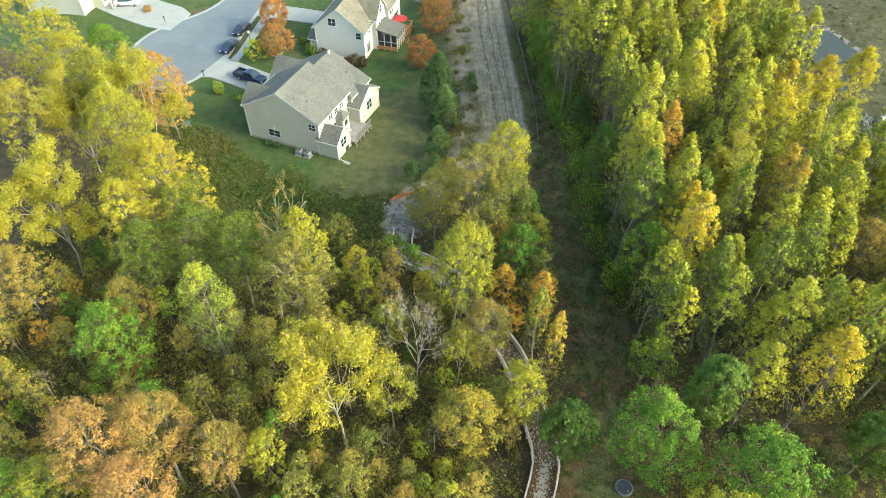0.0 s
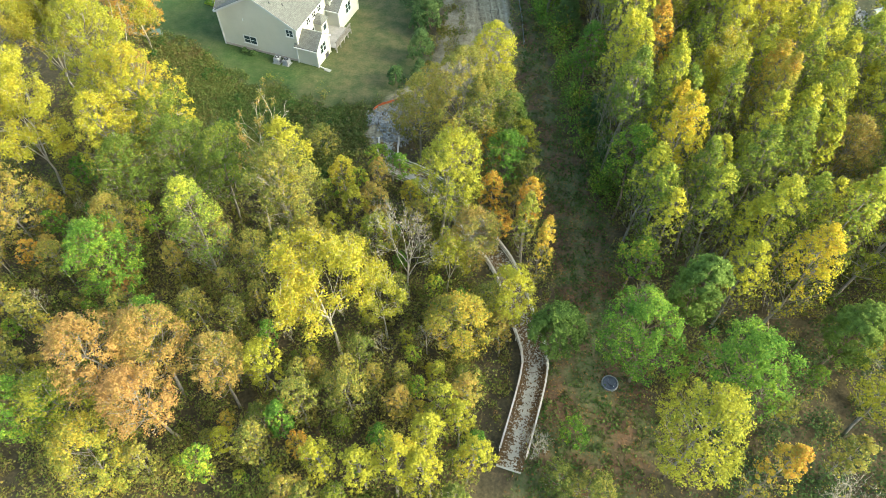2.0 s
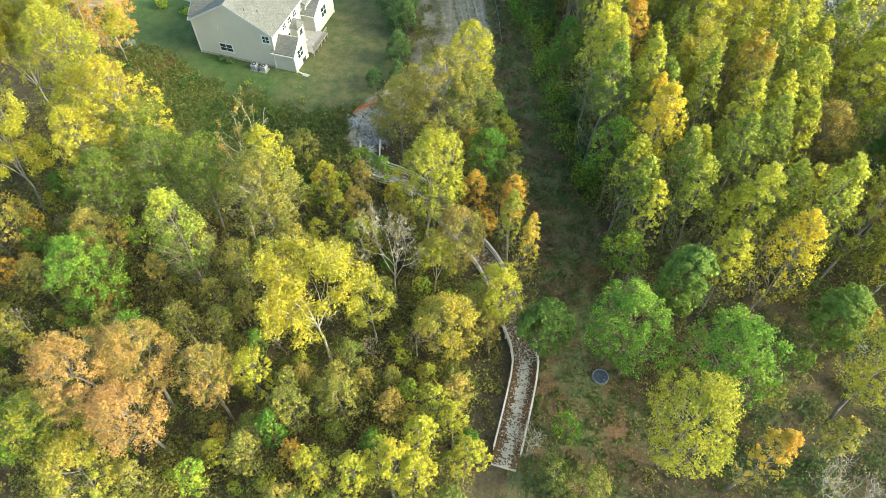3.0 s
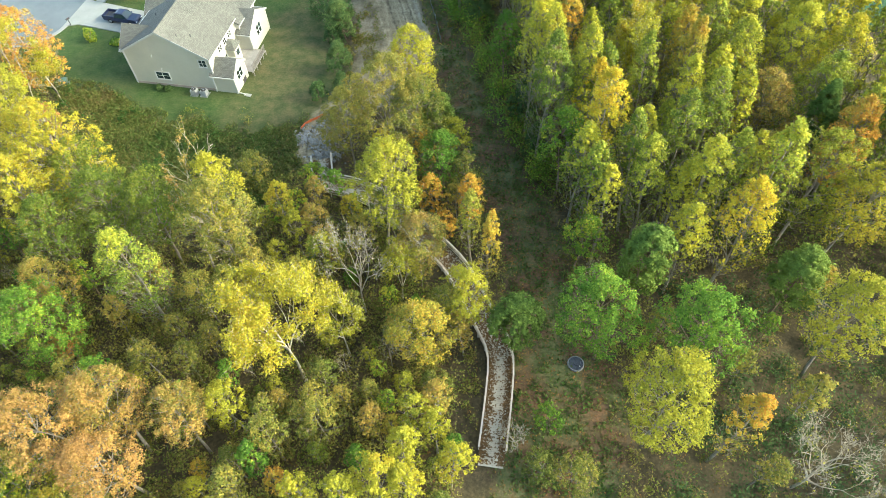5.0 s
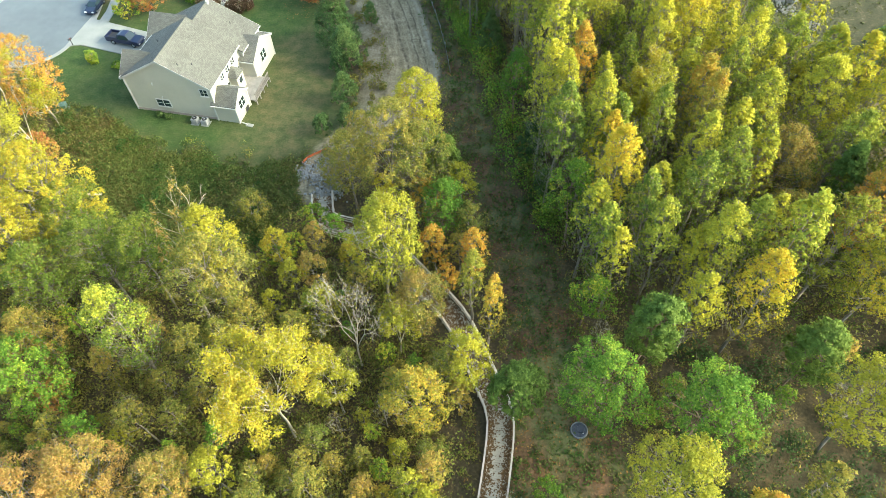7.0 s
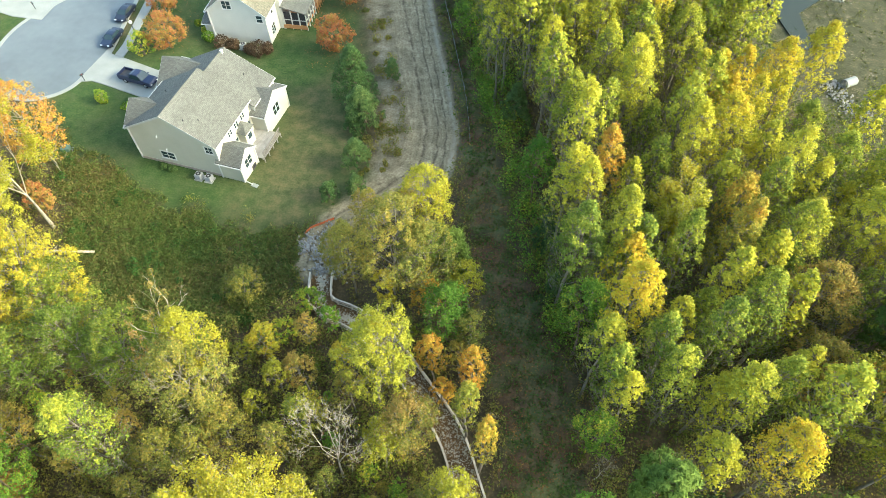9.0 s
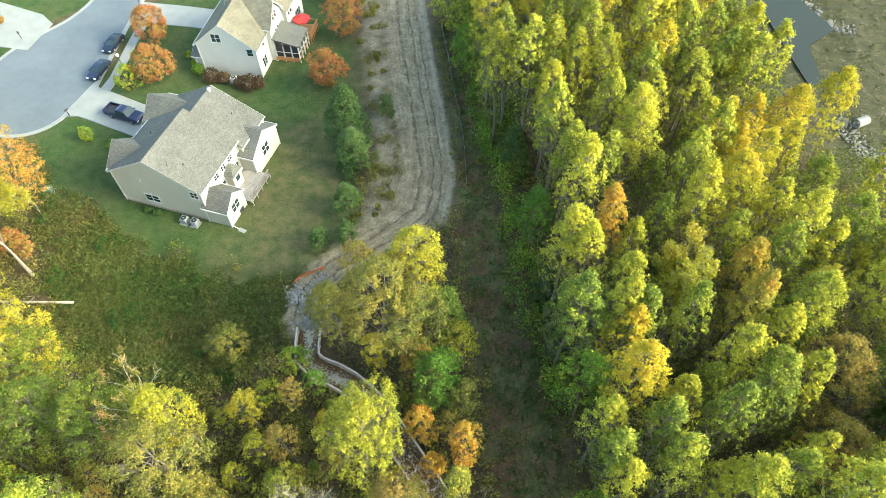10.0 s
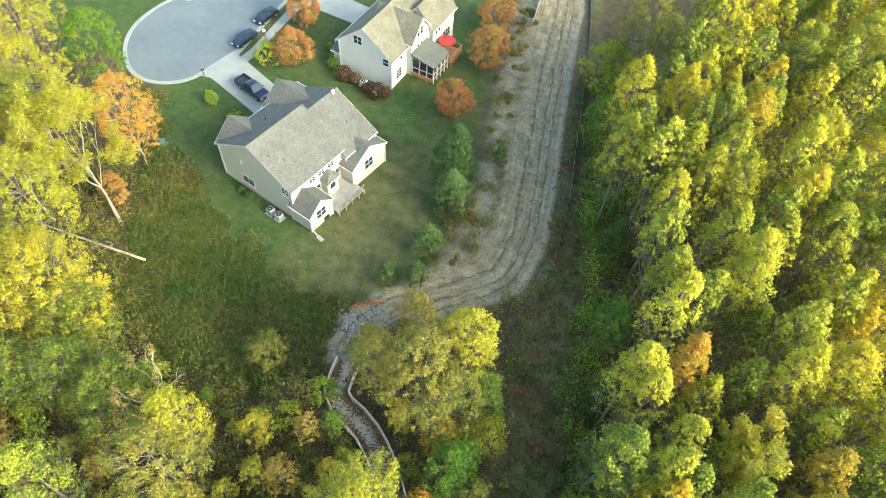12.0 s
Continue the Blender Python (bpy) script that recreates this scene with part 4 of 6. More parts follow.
def gable_roof(thing, material, lo, hi, mid, half, eave, ridge, along, over, thick=0.16, rakes="lo hi"):
    """A pitched roof slab, with white rake and eave boards under its rim."""
    slope = (ridge - eave) / half
    lift = thick * math.sqrt(1 + slope * slope)
    at = (lambda p, q, z: (mid + p, q, z)) if along == "v" else (lambda p, q, z: (q, mid + p, z))
    prof = [(-half - over, eave - over * slope), (0, ridge), (half + over, eave - over * slope)]
    bm = bmesh.new()
    ring = [(p, z + 0.02) for p, z in prof] + [(p, z + lift) for p, z in prof[::-1]]
    a, b = ([bm.verts.new(at(p, q, z)) for p, z in ring] for q in (lo - over, hi + over))
    for i in range(6):
        j = (i + 1) % 6
        bm.faces.new((a[i], a[j], b[j], b[i]))
    for r in (a, b):
        bm.faces.new((r[0], r[1], r[4], r[5]))
        bm.faces.new((r[1], r[2], r[3], r[4]))
    roof = part("roof", bm, material, thing)
    uv_slopes(roof)
    for q in [q for name, q in (("lo", lo - over - 0.03), ("hi", hi + over + 0.005)) if name in rakes]:
        for side in (-1, 1):
            bm = bmesh.new()
            pts = [(side * (half + over), eave - over * slope + lift), (0, ridge + lift), (0, ridge + lift - 0.26), (side * (half + over), eave - over * slope + lift - 0.26)]
            f, g = ([bm.verts.new(at(p, q + e, z - 0.015)) for p, z in pts] for e in (0.0, 0.028))
            bm.faces.new(f)
            bm.faces.new(g)
            for i in range(4):
                j = (i + 1) % 4
                bm.faces.new((f[i], f[j], g[j], g[i]))
            part("rake_board", bm, WHITE, roof, "white rake board")
    for side in (-1, 1):
        bm = bmesh.new()
        p0, z0 = side * (half + over), eave - over * slope
        c = [at(p0 + side * 0.11, lo - over, z0 + lift - 0.12), at(p0 + side * 0.11, hi + over, z0 + lift - 0.12)]
        tube(bm, c, [0.07, 0.07], 6)
        part("gutter", bm, WHITE, roof, "white gutter")
    return roof


def gable_walls(thing, material, lo, hi, mid, half, eave, ridge, along, base=-0.4):
    """Four walls of real thickness with two gable ends, on a low block foundation."""
    at = (lambda p, q, z: (mid + p, q, z)) if along == "v" else (lambda p, q, z: (q, mid + p, z))
    for q, d in ((lo, 0.15), (hi, -0.15)):
        bm = bmesh.new()
        prof = [(-half, base), (half, base), (half, eave), (0, ridge), (-half, eave)]
        f, g = ([bm.verts.new(at(p, q + e, z)) for p, z in prof] for e in (0, d))
        bm.faces.new(f)
        bm.faces.new(g)
        for i in range(5):
            j = (i + 1) % 5
            bm.faces.new((f[i], f[j], g[j], g[i]))
        part("wall", bm, material, thing)
    for s in (-1, 1):
        bm = bmesh.new()
        a, b = at(s * half, lo + 0.151, base), at(s * (half - 0.15), hi - 0.151, eave - 0.02)
        box(bm, min(a[0], b[0]), max(a[0], b[0]), min(a[1], b[1]), max(a[1], b[1]), base, eave - 0.02)
        part("wall", bm, material, thing)
    for s in (-1, 1):
        for q in (lo, hi):
            bm = bmesh.new()
            c = at(s * half, q, 0)
            box(bm, c[0] - 0.085, c[0] + 0.085, c[1] - 0.085, c[1] + 0.085, base, eave - 0.06)
            part("corner_board", bm, WHITE, thing, "white corner board")


def wing(thing, u0, u1, v0, v1, eave, ridge, along, wall=None, roof=None, over=0.35, rakes="lo hi"):
    lo, hi, mid, half = (v0, v1, (u0 + u1) / 2, (u1 - u0) / 2) if along == "v" else (u0, u1, (v0 + v1) / 2, (v1 - v0) / 2)
    gable_walls(thing, wall or SIDING, lo, hi, mid, half, eave, ridge, along)
    return gable_roof(thing, roof or SHINGLE, lo, hi, mid, half, eave, ridge, along, over, rakes=rakes)


def window(thing, u, v, z, wide, high, face, lights=2, rows=2, name="window"):
    """A window on a wall: white casing and sill, dark panes set between glazing bars. face: the way it looks, -v, +u or -u."""
    turn = {"-v": pose(u, v, z), "+u": pose(u, v, z, 0, 0, 90), "-u": pose(u, v, z, 0, 0, -90), "+v": pose(u, v, z, 0, 0, 180)}[face]
    win = new(name)
    win.parent = thing
    win.matrix_basis = turn
    w, h, c = wide / 2, high / 2, 0.1
    bm = bmesh.new()
    for x0, x1, z0, z1 in ((-w - c, -w, -h - c, h + c), (w, w + c, -h - c, h + c), (-w, w, h, h + c), (-w, w, -h - c, -h)):
        box(bm, x0, x1, -0.07, 0.02, z0, z1)
    step = wide / lights
    for i in range(1, lights):
        x = -w + i * step
        box(bm, x - 0.035, x + 0.035, -0.055, 0.02, -h, h)
    for k in range(1, rows):
        zz = -h + k * high / rows
        for i in range(lights):
            box(bm, -w + i * step + 0.036, -w + (i + 1) * step - 0.036, -0.05, 0.02, zz - 0.022, zz + 0.022)
    part("window_frame", bm, WHITE, win)
    bm = bmesh.new()
    box(bm, -w - c - 0.05, w + c + 0.05, -0.12, -0.071, -h - c - 0.04, -h - c + 0.02)
    part("window_sill", bm, WHITE, win)
    for i in range(lights):
        for k in range(rows):
            bm = bmesh.new()
            box(bm, -w + i * step + 0.037, -w + (i + 1) * step - 0.037, -0.02, -0.008, -h + k * high / rows + 0.023, -h + (k + 1) * high / rows - 0.023)
            part("pane", bm, PANE, win)
    return win


def slab_part(name, thing, material, u0, u1, v0, v1, z0, z1, label="", bevel=0.0):
    bm = bmesh.new()
    box(bm, u0, u1, v0, v1, z0, z1)
    if bevel:
        bmesh.ops.bevel(bm, geom=bm.edges[:], offset=bevel, segments=1, affect="EDGES")
    return part(name, bm, material, thing, label)


def cream_house():
    h = empty_thing("house", pose(-49.3, 67.2, 0, 0, 0, -5.5), "cream two-storey house with grey shingle roofs and a rear deck", "house")
    wing(h, -0.75, 11.2, 0.0, 8.5, 5.35, 8.7, "v", over=0.28, rakes="lo")
    wing(h, -0.6, 11.8, 8.65, 14.0, 4.6, 7.85, "v", over=0.28, rakes="hi")
    wing(h, 8.0, 13.2, 8.2, 14.3, 3.3, 5.05, "u", over=0.22, rakes="hi")
    wing(h, 10.9, 13.95, -0.12, 3.5, 2.75, 4.15, "u", over=0.22, rakes="hi")
    wing(h, -1.1, 4.0, 0.45, 5.2, 5.3, 7.25, "u", over=0.25, rakes="lo")
    wing(h, -1.9, 5.0, 8.9, 14.4, 4.5, 6.7, "u", rakes="lo")
    slab_part("foundation", h, BLOCK, -0.82, 11.28, -0.06, 8.4, -0.4, 0.35, "red-brown foundation course")
    # the small bay with its own roof at the back
    slab_part("bay", h, SIDING, 11.2, 12.3, 4.7, 6.5, 0.7, 3.25)
    bm = bmesh.new()
    v = [bm.verts.new(p) for p in ((11.18, 4.5, 3.25), (12.55, 4.5, 3.25), (12.55, 6.7, 3.25), (11.18, 6.7, 3.25), (11.18, 5.1, 4.0), (11.18, 6.1, 4.0), (11.8, 5.6, 4.0))]
    for q in ((0, 1, 2, 3), (0, 4, 6, 1), (1, 6, 2), (2, 6, 5, 3), (4, 5, 6)):
        bm.faces.new([v[i] for i in q])
    uv_slopes(part("bay_roof", bm, SHINGLE, h))
    window(h, 3.6, 0.0, 1.7, 1.9, 1.1, "-v", 2, 2)
    window(h, 10.2, 0.0, 4.4, 1.0, 1.0, "-v", 2, 2)
    for v in (3.4, 5.0, 6.6):
        window(h, 11.2, v, 4.55, 0.9, 1.2, "+u", 2, 3)
    window(h, 11.2, 4.15, 2.1, 0.75, 1.3, "+u", 1, 2)
    window(h, 11.2, 7.3, 2.1, 0.9, 1.4, "+u", 2, 2)
    window(h, 12.3, 5.6, 2.3, 0.9, 0.9, "+u", 1, 1)
    window(h, 13.95, 1.7, 2.0, 1.5, 1.3, "+u", 2, 2)
    window(h, 13.2, 11.2, 2.2, 1.5, 1.5, "+u", 2, 2)
    slab_part("crawl_door", h, DARK, 13.94, 14.0, 2.0, 2.9, -0.1, 0.65, "dark crawl-space door")
    slab_part("garage_door", h, WHITE, -1.97, -1.9, 9.6, 13.6, 0.0, 2.3, "white garage door", 0.02)
    for u, v, z in ((2.4, 5.2, 0), (8.6, 2.0, 0), (9.2, 12.0, 0), (7.4, 0.9, 0)):
        bm = bmesh.new()
        zz = 8.85 - abs(u - 5.22) * 0.56 if v < 8.6 else 8.0 - abs(u - 5.6) * 0.525
        tube(bm, [(u, v, zz - 0.2), (u, v, zz + 0.35)], [0.06, 0.06], 8)
        part("vent_pipe", bm, DARK, h, "dark roof vent pipe")
    bm = bmesh.new()
    box(bm, 5.75, 6.0, 13.2, 13.5, 7.5, 8.25)
    box(bm, 5.7, 6.05, 13.15, 13.55, 8.25, 8.32)
    part("vent_box", bm, WHITE, h, "white vent box on the ridge")
    # lights on the gable wall
    for u, z in ((3.3, 5.0), (3.9, 2.9)):
        bm = bmesh.new()
        tube(bm, [(u, -0.02, z), (u, -0.2, z), (u, -0.2, z - 0.22)], [0.05, 0.06, 0.08], 8)
        part("wall_light", bm, WHITE, h, "small white wall light")
    # deck
    deck = new("deck")
    deck.parent = h
    for i in range(24):
        v0 = 3.62 + i * 0.2
        if v0 < 8.3:
            u0 = 11.22 if not 4.6 < v0 < 6.6 else 12.32
            slab_part("plank", deck, OLD_WOOD, u0, 14.9, v0, v0 + 0.185, 0.72, 0.76)
    for v0 in (3.7, 4.9, 6.1, 7.3, 8.3):
        slab_part("post", deck, OLD_WOOD, 14.78, 14.88, v0, v0 + 0.1, -0.3, 0.715)
    slab_part("beam", deck, OLD_WOOD, 14.6, 14.77, 3.62, 8.4, 0.5, 0.715)
    for i in range(30):
        slab_part("baluster", deck, GREY_WOOD, 14.83, 14.87, 3.75 + i * 0.155, 3.79 + i * 0.155, 0.77, 1.66)
    slab_part("top_rail", deck, GREY_WOOD, 14.77, 14.93, 3.65, 8.4, 1.66, 1.71)
    return h


def pale_house():
    h = empty_thing("house", pose(-50.4, 91.9, 0, 0, 0, 2), "pale two-storey house with tan shingles and a screened porch", "house")
    wing(h, 0, 8.6, 0, 11.5, 5.1, 8.5, "v", SIDING_PALE, SHINGLE_TAN)
    wing(h, 3.0, 9.3, 4.2, 9.2, 5.6, 8.1, "u", SIDING_PALE, SHINGLE_TAN)
    wing(h, 5.0, 9.9, 9.3, 15.5, 5.2, 7.8, "v", SIDING_PALE, SHINGLE_TAN)
    wing(h, -1.3, 0.0, 0.4, 5.2, 2.6, 3.4, "u", SIDING_PALE, SHINGLE)
    window(h, 3.2, 0, 6.2, 1.3, 1.25, "-v", 2, 2)
    window(h, 7.7, 0, 4.3, 0.9, 1.1, "-v", 1, 2)
    for v, z in ((1.6, 1.6), (2.3, 1.6)):
        window(h, 8.6, v, z, 0.6, 1.5, "+u", 1, 3)
    window(h, 8.6, 2.6, 4.2, 0.6, 1.0, "+u", 1, 2)
    for v, z in ((6.1, 6.1), (7.0, 6.1), (6.1, 3.6), (7.0, 3.6)):
        window(h, 9.3, v, z, 0.6, 1.2, "+u", 1, 2)
    for v in (10.3, 11.2, 12.8, 13.5, 14.2):
        window(h, 9.9, v, 4.2 if v < 12 else 1.9, 0.6, 1.3, "+u", 1, 2)
    # screened porch on the back
    porch = new("porch")
    porch.parent = h
    bm = bmesh.new()
    v = [bm.verts.new(p) for p in ((9.3, 4.0, 3.7), (13.2, 4.0, 2.75), (13.2, 8.6, 2.75), (9.3, 8.6, 3.7), (9.3, 4.0, 3.85), (13.2, 4.0, 2.9), (13.2, 8.6, 2.9), (9.3, 8.6, 3.85))]
    for q in ((0, 1, 2, 3), (4, 5, 6, 7), (0, 1, 5, 4), (1, 2, 6, 5), (2, 3, 7, 6), (0, 3, 7, 4)):
        bm.faces.new([v[i] for i in q])
    uv_slopes(part("porch_roof", bm, SHINGLE, porch))
    slab_part("porch_floor", porch, NEW_WOOD, 9.3, 13.0, 4.2, 8.5, 0.55, 0.75, "brown stained porch floor")
    for u in (9.5, 10.7, 11.9, 13.0):
        slab_part("porch_post", porch, WHITE, u - 0.07, u + 0.07, 4.13, 4.27, 0.0, 2.75 + (13.2 - u) * 0.243)
    for v0 in (5.3, 6.4, 7.5, 8.45):
        slab_part("porch_post", porch, WHITE, 12.93, 13.07, v0 - 0.07, v0 + 0.07, 0.0, 2.8)
    for z in (1.55,):
        slab_part("porch_rail", porch, WHITE, 9.3, 13.0, 4.16, 4.24, z, z + 0.08)
        slab_part("porch_rail", porch, WHITE, 12.96, 13.04, 4.3, 8.4, z, z + 0.08)
    slab_part("screen", porch, DARK, 9.35, 12.9, 4.28, 4.3, 0.76, 2.8, "dark insect screen")
    slab_part("screen", porch, DARK, 12.88, 12.9, 4.32, 8.4, 0.76, 2.75, "dark insect screen")
    slab_part("skirt", porch, NEW_WOOD, 9.3, 13.05, 4.1, 4.14, 0.15, 0.75, "brown stained skirt board")
    deck = new("deck")
    deck.parent = h
    for i in range(17):
        slab_part("plank", deck, NEW_WOOD, 9.95 if i > 2 else 9.3, 13.3, 8.75 + i * 0.22, 8.95 + i * 0.22, 0.7, 0.75)
    for k in range(6):
        slab_part("post", deck, NEW_WOOD, 13.2, 13.3, 8.75 + k * 0.72, 8.85 + k * 0.72, -0.2, 1.7)
    slab_part("top_rail", deck, NEW_WOOD, 13.15, 13.35, 8.7, 12.5, 1.7, 1.76)
    slab_part("side_rail", deck, NEW_WOOD, 9.95, 13.14, 12.4, 12.5, 1.66, 1.74)
    slab_part("rail_panel", deck, NEW_WOOD, 13.23, 13.27, 8.9, 12.4, 0.85, 1.6)
    return h


def far_house():
    h = empty_thing("house", pose(-108.5, 90.0, 0, 0, 0, 8), "pale house with a white columned front porch", "house")
    wing(h, 0, 11, 0, 9, 5.2, 8.2, "u", SIDING, SHINGLE)
    wing(h, 9.5, 13.2, 3.4, 8.4, 2.7, 4.2, "u", SIDING, SHINGLE)
    for v in (3.6, 5.0, 6.6, 8.0):
        bm = bmesh.new()
        tube(bm, [(14.7, v, -0.1), (14.7, v, 2.7)], [0.13, 0.11], 10)
        part("column", bm, WHITE, h, "white porch column")
    slab_part("porch_floor", h, CONCRETE, 13.2, 15.0, 3.2, 8.5, -0.2, 0.35)
    bm = bmesh.new()
    box(bm, 13.0, 15.3, 3.0, 8.7, 2.72, 2.9)
    uv_slopes(part("porch_roof", bm, SHINGLE, h))
    for k in range(4):
        slab_part("step", h, CONCRETE, 15.0 + 0.3 * k, 15.3 + 0.3 * k, 5.2, 6.7, -0.2, 0.27 - 0.08 * k)
    for v in (2.0, 4.5, 6.8):
        window(h, 11.0, v, 4.3, 1.0, 1.3, "+u", 2, 2)
    window(h, 13.2, 4.4, 1.7, 1.0, 1.3, "+u", 2, 2)
    window(h, 5.0, 0.0, 4.2, 1.2, 1.2, "-v", 2, 2)
    return h


CONCRETE = surface("concrete", (0.21, 0.225, 0.21), (0.285, 0.295, 0.272), 0.5, 0.85, 14.0)
cream_house()
pale_house()
far_house()

# ---- street, kerbs and driveways ----
def asphalt():
    n = Nodes("asphalt")
    broad, mid, grain = n.noise(0.16, 3.0), n.noise(0.8, 4.0), n.noise(35.0, 3.0)
    col = n.ramp(n.math("ADD", n.math("MULTIPLY", broad, 0.5), n.math("ADD", n.math("MULTIPLY", mid, 0.25), n.math("MULTIPLY", grain, 0.25))),
                 (0.36, (0.097, 0.118, 0.131)), (0.64, (0.138, 0.161, 0.175)))
    return n.finish(col, 0.85, 0.0, n.bump(grain, 0.3, 0.01), 0.4)


ASPHALT = asphalt()
STREET = [(-65.4, 80.5), (-66.2, 77.2), (-68.5, 74.8), (-71.7, 73.6), (-75.2, 74.4), (-79.0, 77.2), (-81.6, 81.0), (-82.6, 85.5), (-82.2, 90.5), (-79.6, 95.5), (-76.8, 100.5), (-76.2, 108), (-77, 140),
          (-67, 140), (-68.4, 110), (-66.9, 99.4), (-66.0, 93.5), (-64.6, 87.0), (-64.4, 83.5)]


def rounded(poly, times=2):
    for _ in range(times):
        poly = [q for a, b in zip(poly, poly[1:] + poly[:1]) for q in ((a[0] * 0.75 + b[0] * 0.25, a[1] * 0.75 + b[1] * 0.25), (a[0] * 0.25 + b[0] * 0.75, a[1] * 0.25 + b[1] * 0.75))]
    return poly


def ribbon(bm, line, left, right, z0, z1):
    """A strip along a line, from left to right of it."""
    pts = [Vector((*p, 0)) for p in line]
    rows = []
    for i, p in enumerate(pts):
        way = (pts[min(i + 1, len(pts) - 1)] - pts[max(i - 1, 0)]).normalized()
        side = Vector((way.y, -way.x, 0))
        rows.append([bm.verts.new((*(p + side * o).xy, z)) for o, z in ((left, z0), (left, z1), (right, z1), (right, z0))])
    for a, b in zip(rows, rows[1:]):
        for k in range(3):
            bm.faces.new((a[k], a[k + 1], b[k + 1], b[k]))
    bm.faces.new(rows[0])
    bm.faces.new(rows[-1])


edge = rounded(STREET)
bm = bmesh.new()
slab(bm, edge, -0.3, 0.08)
tagged(part("road", bm, ASPHALT), "smooth blue-grey asphalt cul-de-sac", "road", kind="structure")
bm = bmesh.new()
ribbon(bm, edge + edge[:1], -0.05, 0.55, -0.2, 0.115)
tagged(part("kerb", bm, CONCRETE), "pale concrete kerb round the cul-de-sac", "kerb", kind="structure")


def paving(name, outline, label, joints, height=0.135):
    """A concrete apron cast in bays with joints between them. joints: the corners of the bays, two rows of points."""
    bm = bmesh.new()
    slab(bm, outline, -0.25, height - 0.01)
    ob = tagged(part(name, bm, CONCRETE), label, name.replace("_", " "), kind="structure")
    a, b = joints
    for i in range(len(a) - 1):
        bm = bmesh.new()
        quad = [Vector(a[i]), Vector(a[i + 1]), Vector(b[i + 1]), Vector(b[i])]
        mid = sum(quad, Vector((0, 0))) / 4
        slab(bm, [tuple(p + (mid - p).normalized() * 0.03) for p in quad], height - 0.012, height)
        part("paving_slab", bm, CONCRETE, ob)
    return ob


def steps(p, q, n):
    return [(p[0] + (q[0] - p[0]) * i / n, p[1] + (q[1] - p[1]) * i / n) for i in range(n + 1)]


paving("driveway", [(-66.3, 79.0), (-64.2, 79.6), (-62.2, 79.2), (-55.0, 77.6), (-51, 76.6), (-50.6, 82.3), (-56.2, 83.6), (-62.3, 85.2), (-64.2, 85.6), (-65.4, 87.0)], "pale concrete driveway with a parked pickup",
       (steps((-64.6, 80.2), (-51, 76.8), 5), steps((-63.9, 85.2), (-50.6, 82.2), 5)))
paving("driveway", [(-67.2, 101), (-60, 101.2), (-52, 101.5), (-52, 106.3), (-60, 106.3), (-68, 106)], "pale concrete driveway of the neighbouring house", (steps((-66.9, 101.2), (-52, 101.6), 5), steps((-67.6, 105.9), (-52, 106.2), 5)))
paving("driveway", [(-79.3, 91.2), (-84.4, 91.2), (-92, 93), (-98, 95), (-98, 103), (-88, 101), (-82.0, 99.8), (-79.2, 98.0)], "pale concrete driveway across the cul-de-sac", (steps((-81.5, 92.5), (-97, 95.5), 4), steps((-80.5, 97.2), (-97, 102), 4)))
paving("sidewalk", [(-63.8, 85.3), (-62.3, 85.3), (-62.4, 88), (-63.5, 94.5), (-64.4, 101), (-65.9, 101), (-64.9, 94.5), (-63.8, 88)], "narrow pale concrete pavement beside the street",
       ([(-63.7, 85.5), (-63.7, 88), (-64.3, 91.2), (-64.8, 94.5), (-65.2, 97.5), (-65.7, 100.8)], [(-62.4, 85.5), (-62.5, 88), (-63.1, 91.2), (-63.6, 94.5), (-64.1, 97.5), (-64.5, 100.8)]))

# ---- vehicles ----
TYRE = surface("tyre_rubber", (0.012, 0.012, 0.012), (0.03, 0.03, 0.03), 5.0, 0.9, 30.0)
RIM = surface("alloy_rim", (0.40, 0.41, 0.42), (0.55, 0.56, 0.57), 5.0, 0.3, 30.0, 0.9)
LAMP_RED = surface("tail_light_red", (0.30, 0.01, 0.01), (0.42, 0.02, 0.02), 5.0, 0.2, 30.0)
LAMP_CLEAR = surface("headlight_glass", (0.6, 0.6, 0.6), (0.75, 0.75, 0.75), 5.0, 0.1, 30.0)


def paint(name, colour):
    n = Nodes(name)
    dust = n.noise(2.0, 4.0)
    col = n.mix(n.math("MULTIPLY", dust, 0.03), colour, (0.3, 0.28, 0.25))
    return n.finish(col, 0.3, 0.0, None, 0.3, 0.35)


def lofted(bm, profile, wide, inset, z_mid):
    """A body from a side profile, drawn in towards the top."""
    rows = []
    for s in (-1, 1):
        rows.append([bm.verts.new((x, s * (wide / 2 - inset * max(0.0, min(1.0, (z - z_mid) / 0.5))), z)) for x, z in profile])
    bm.faces.new(rows[0])
    bm.faces.new(rows[1])
    for i in range(len(profile)):
        j = (i + 1) % len(profile)
        bm.faces.new((rows[0][i], rows[0][j], rows[1][j], rows[1][i]))


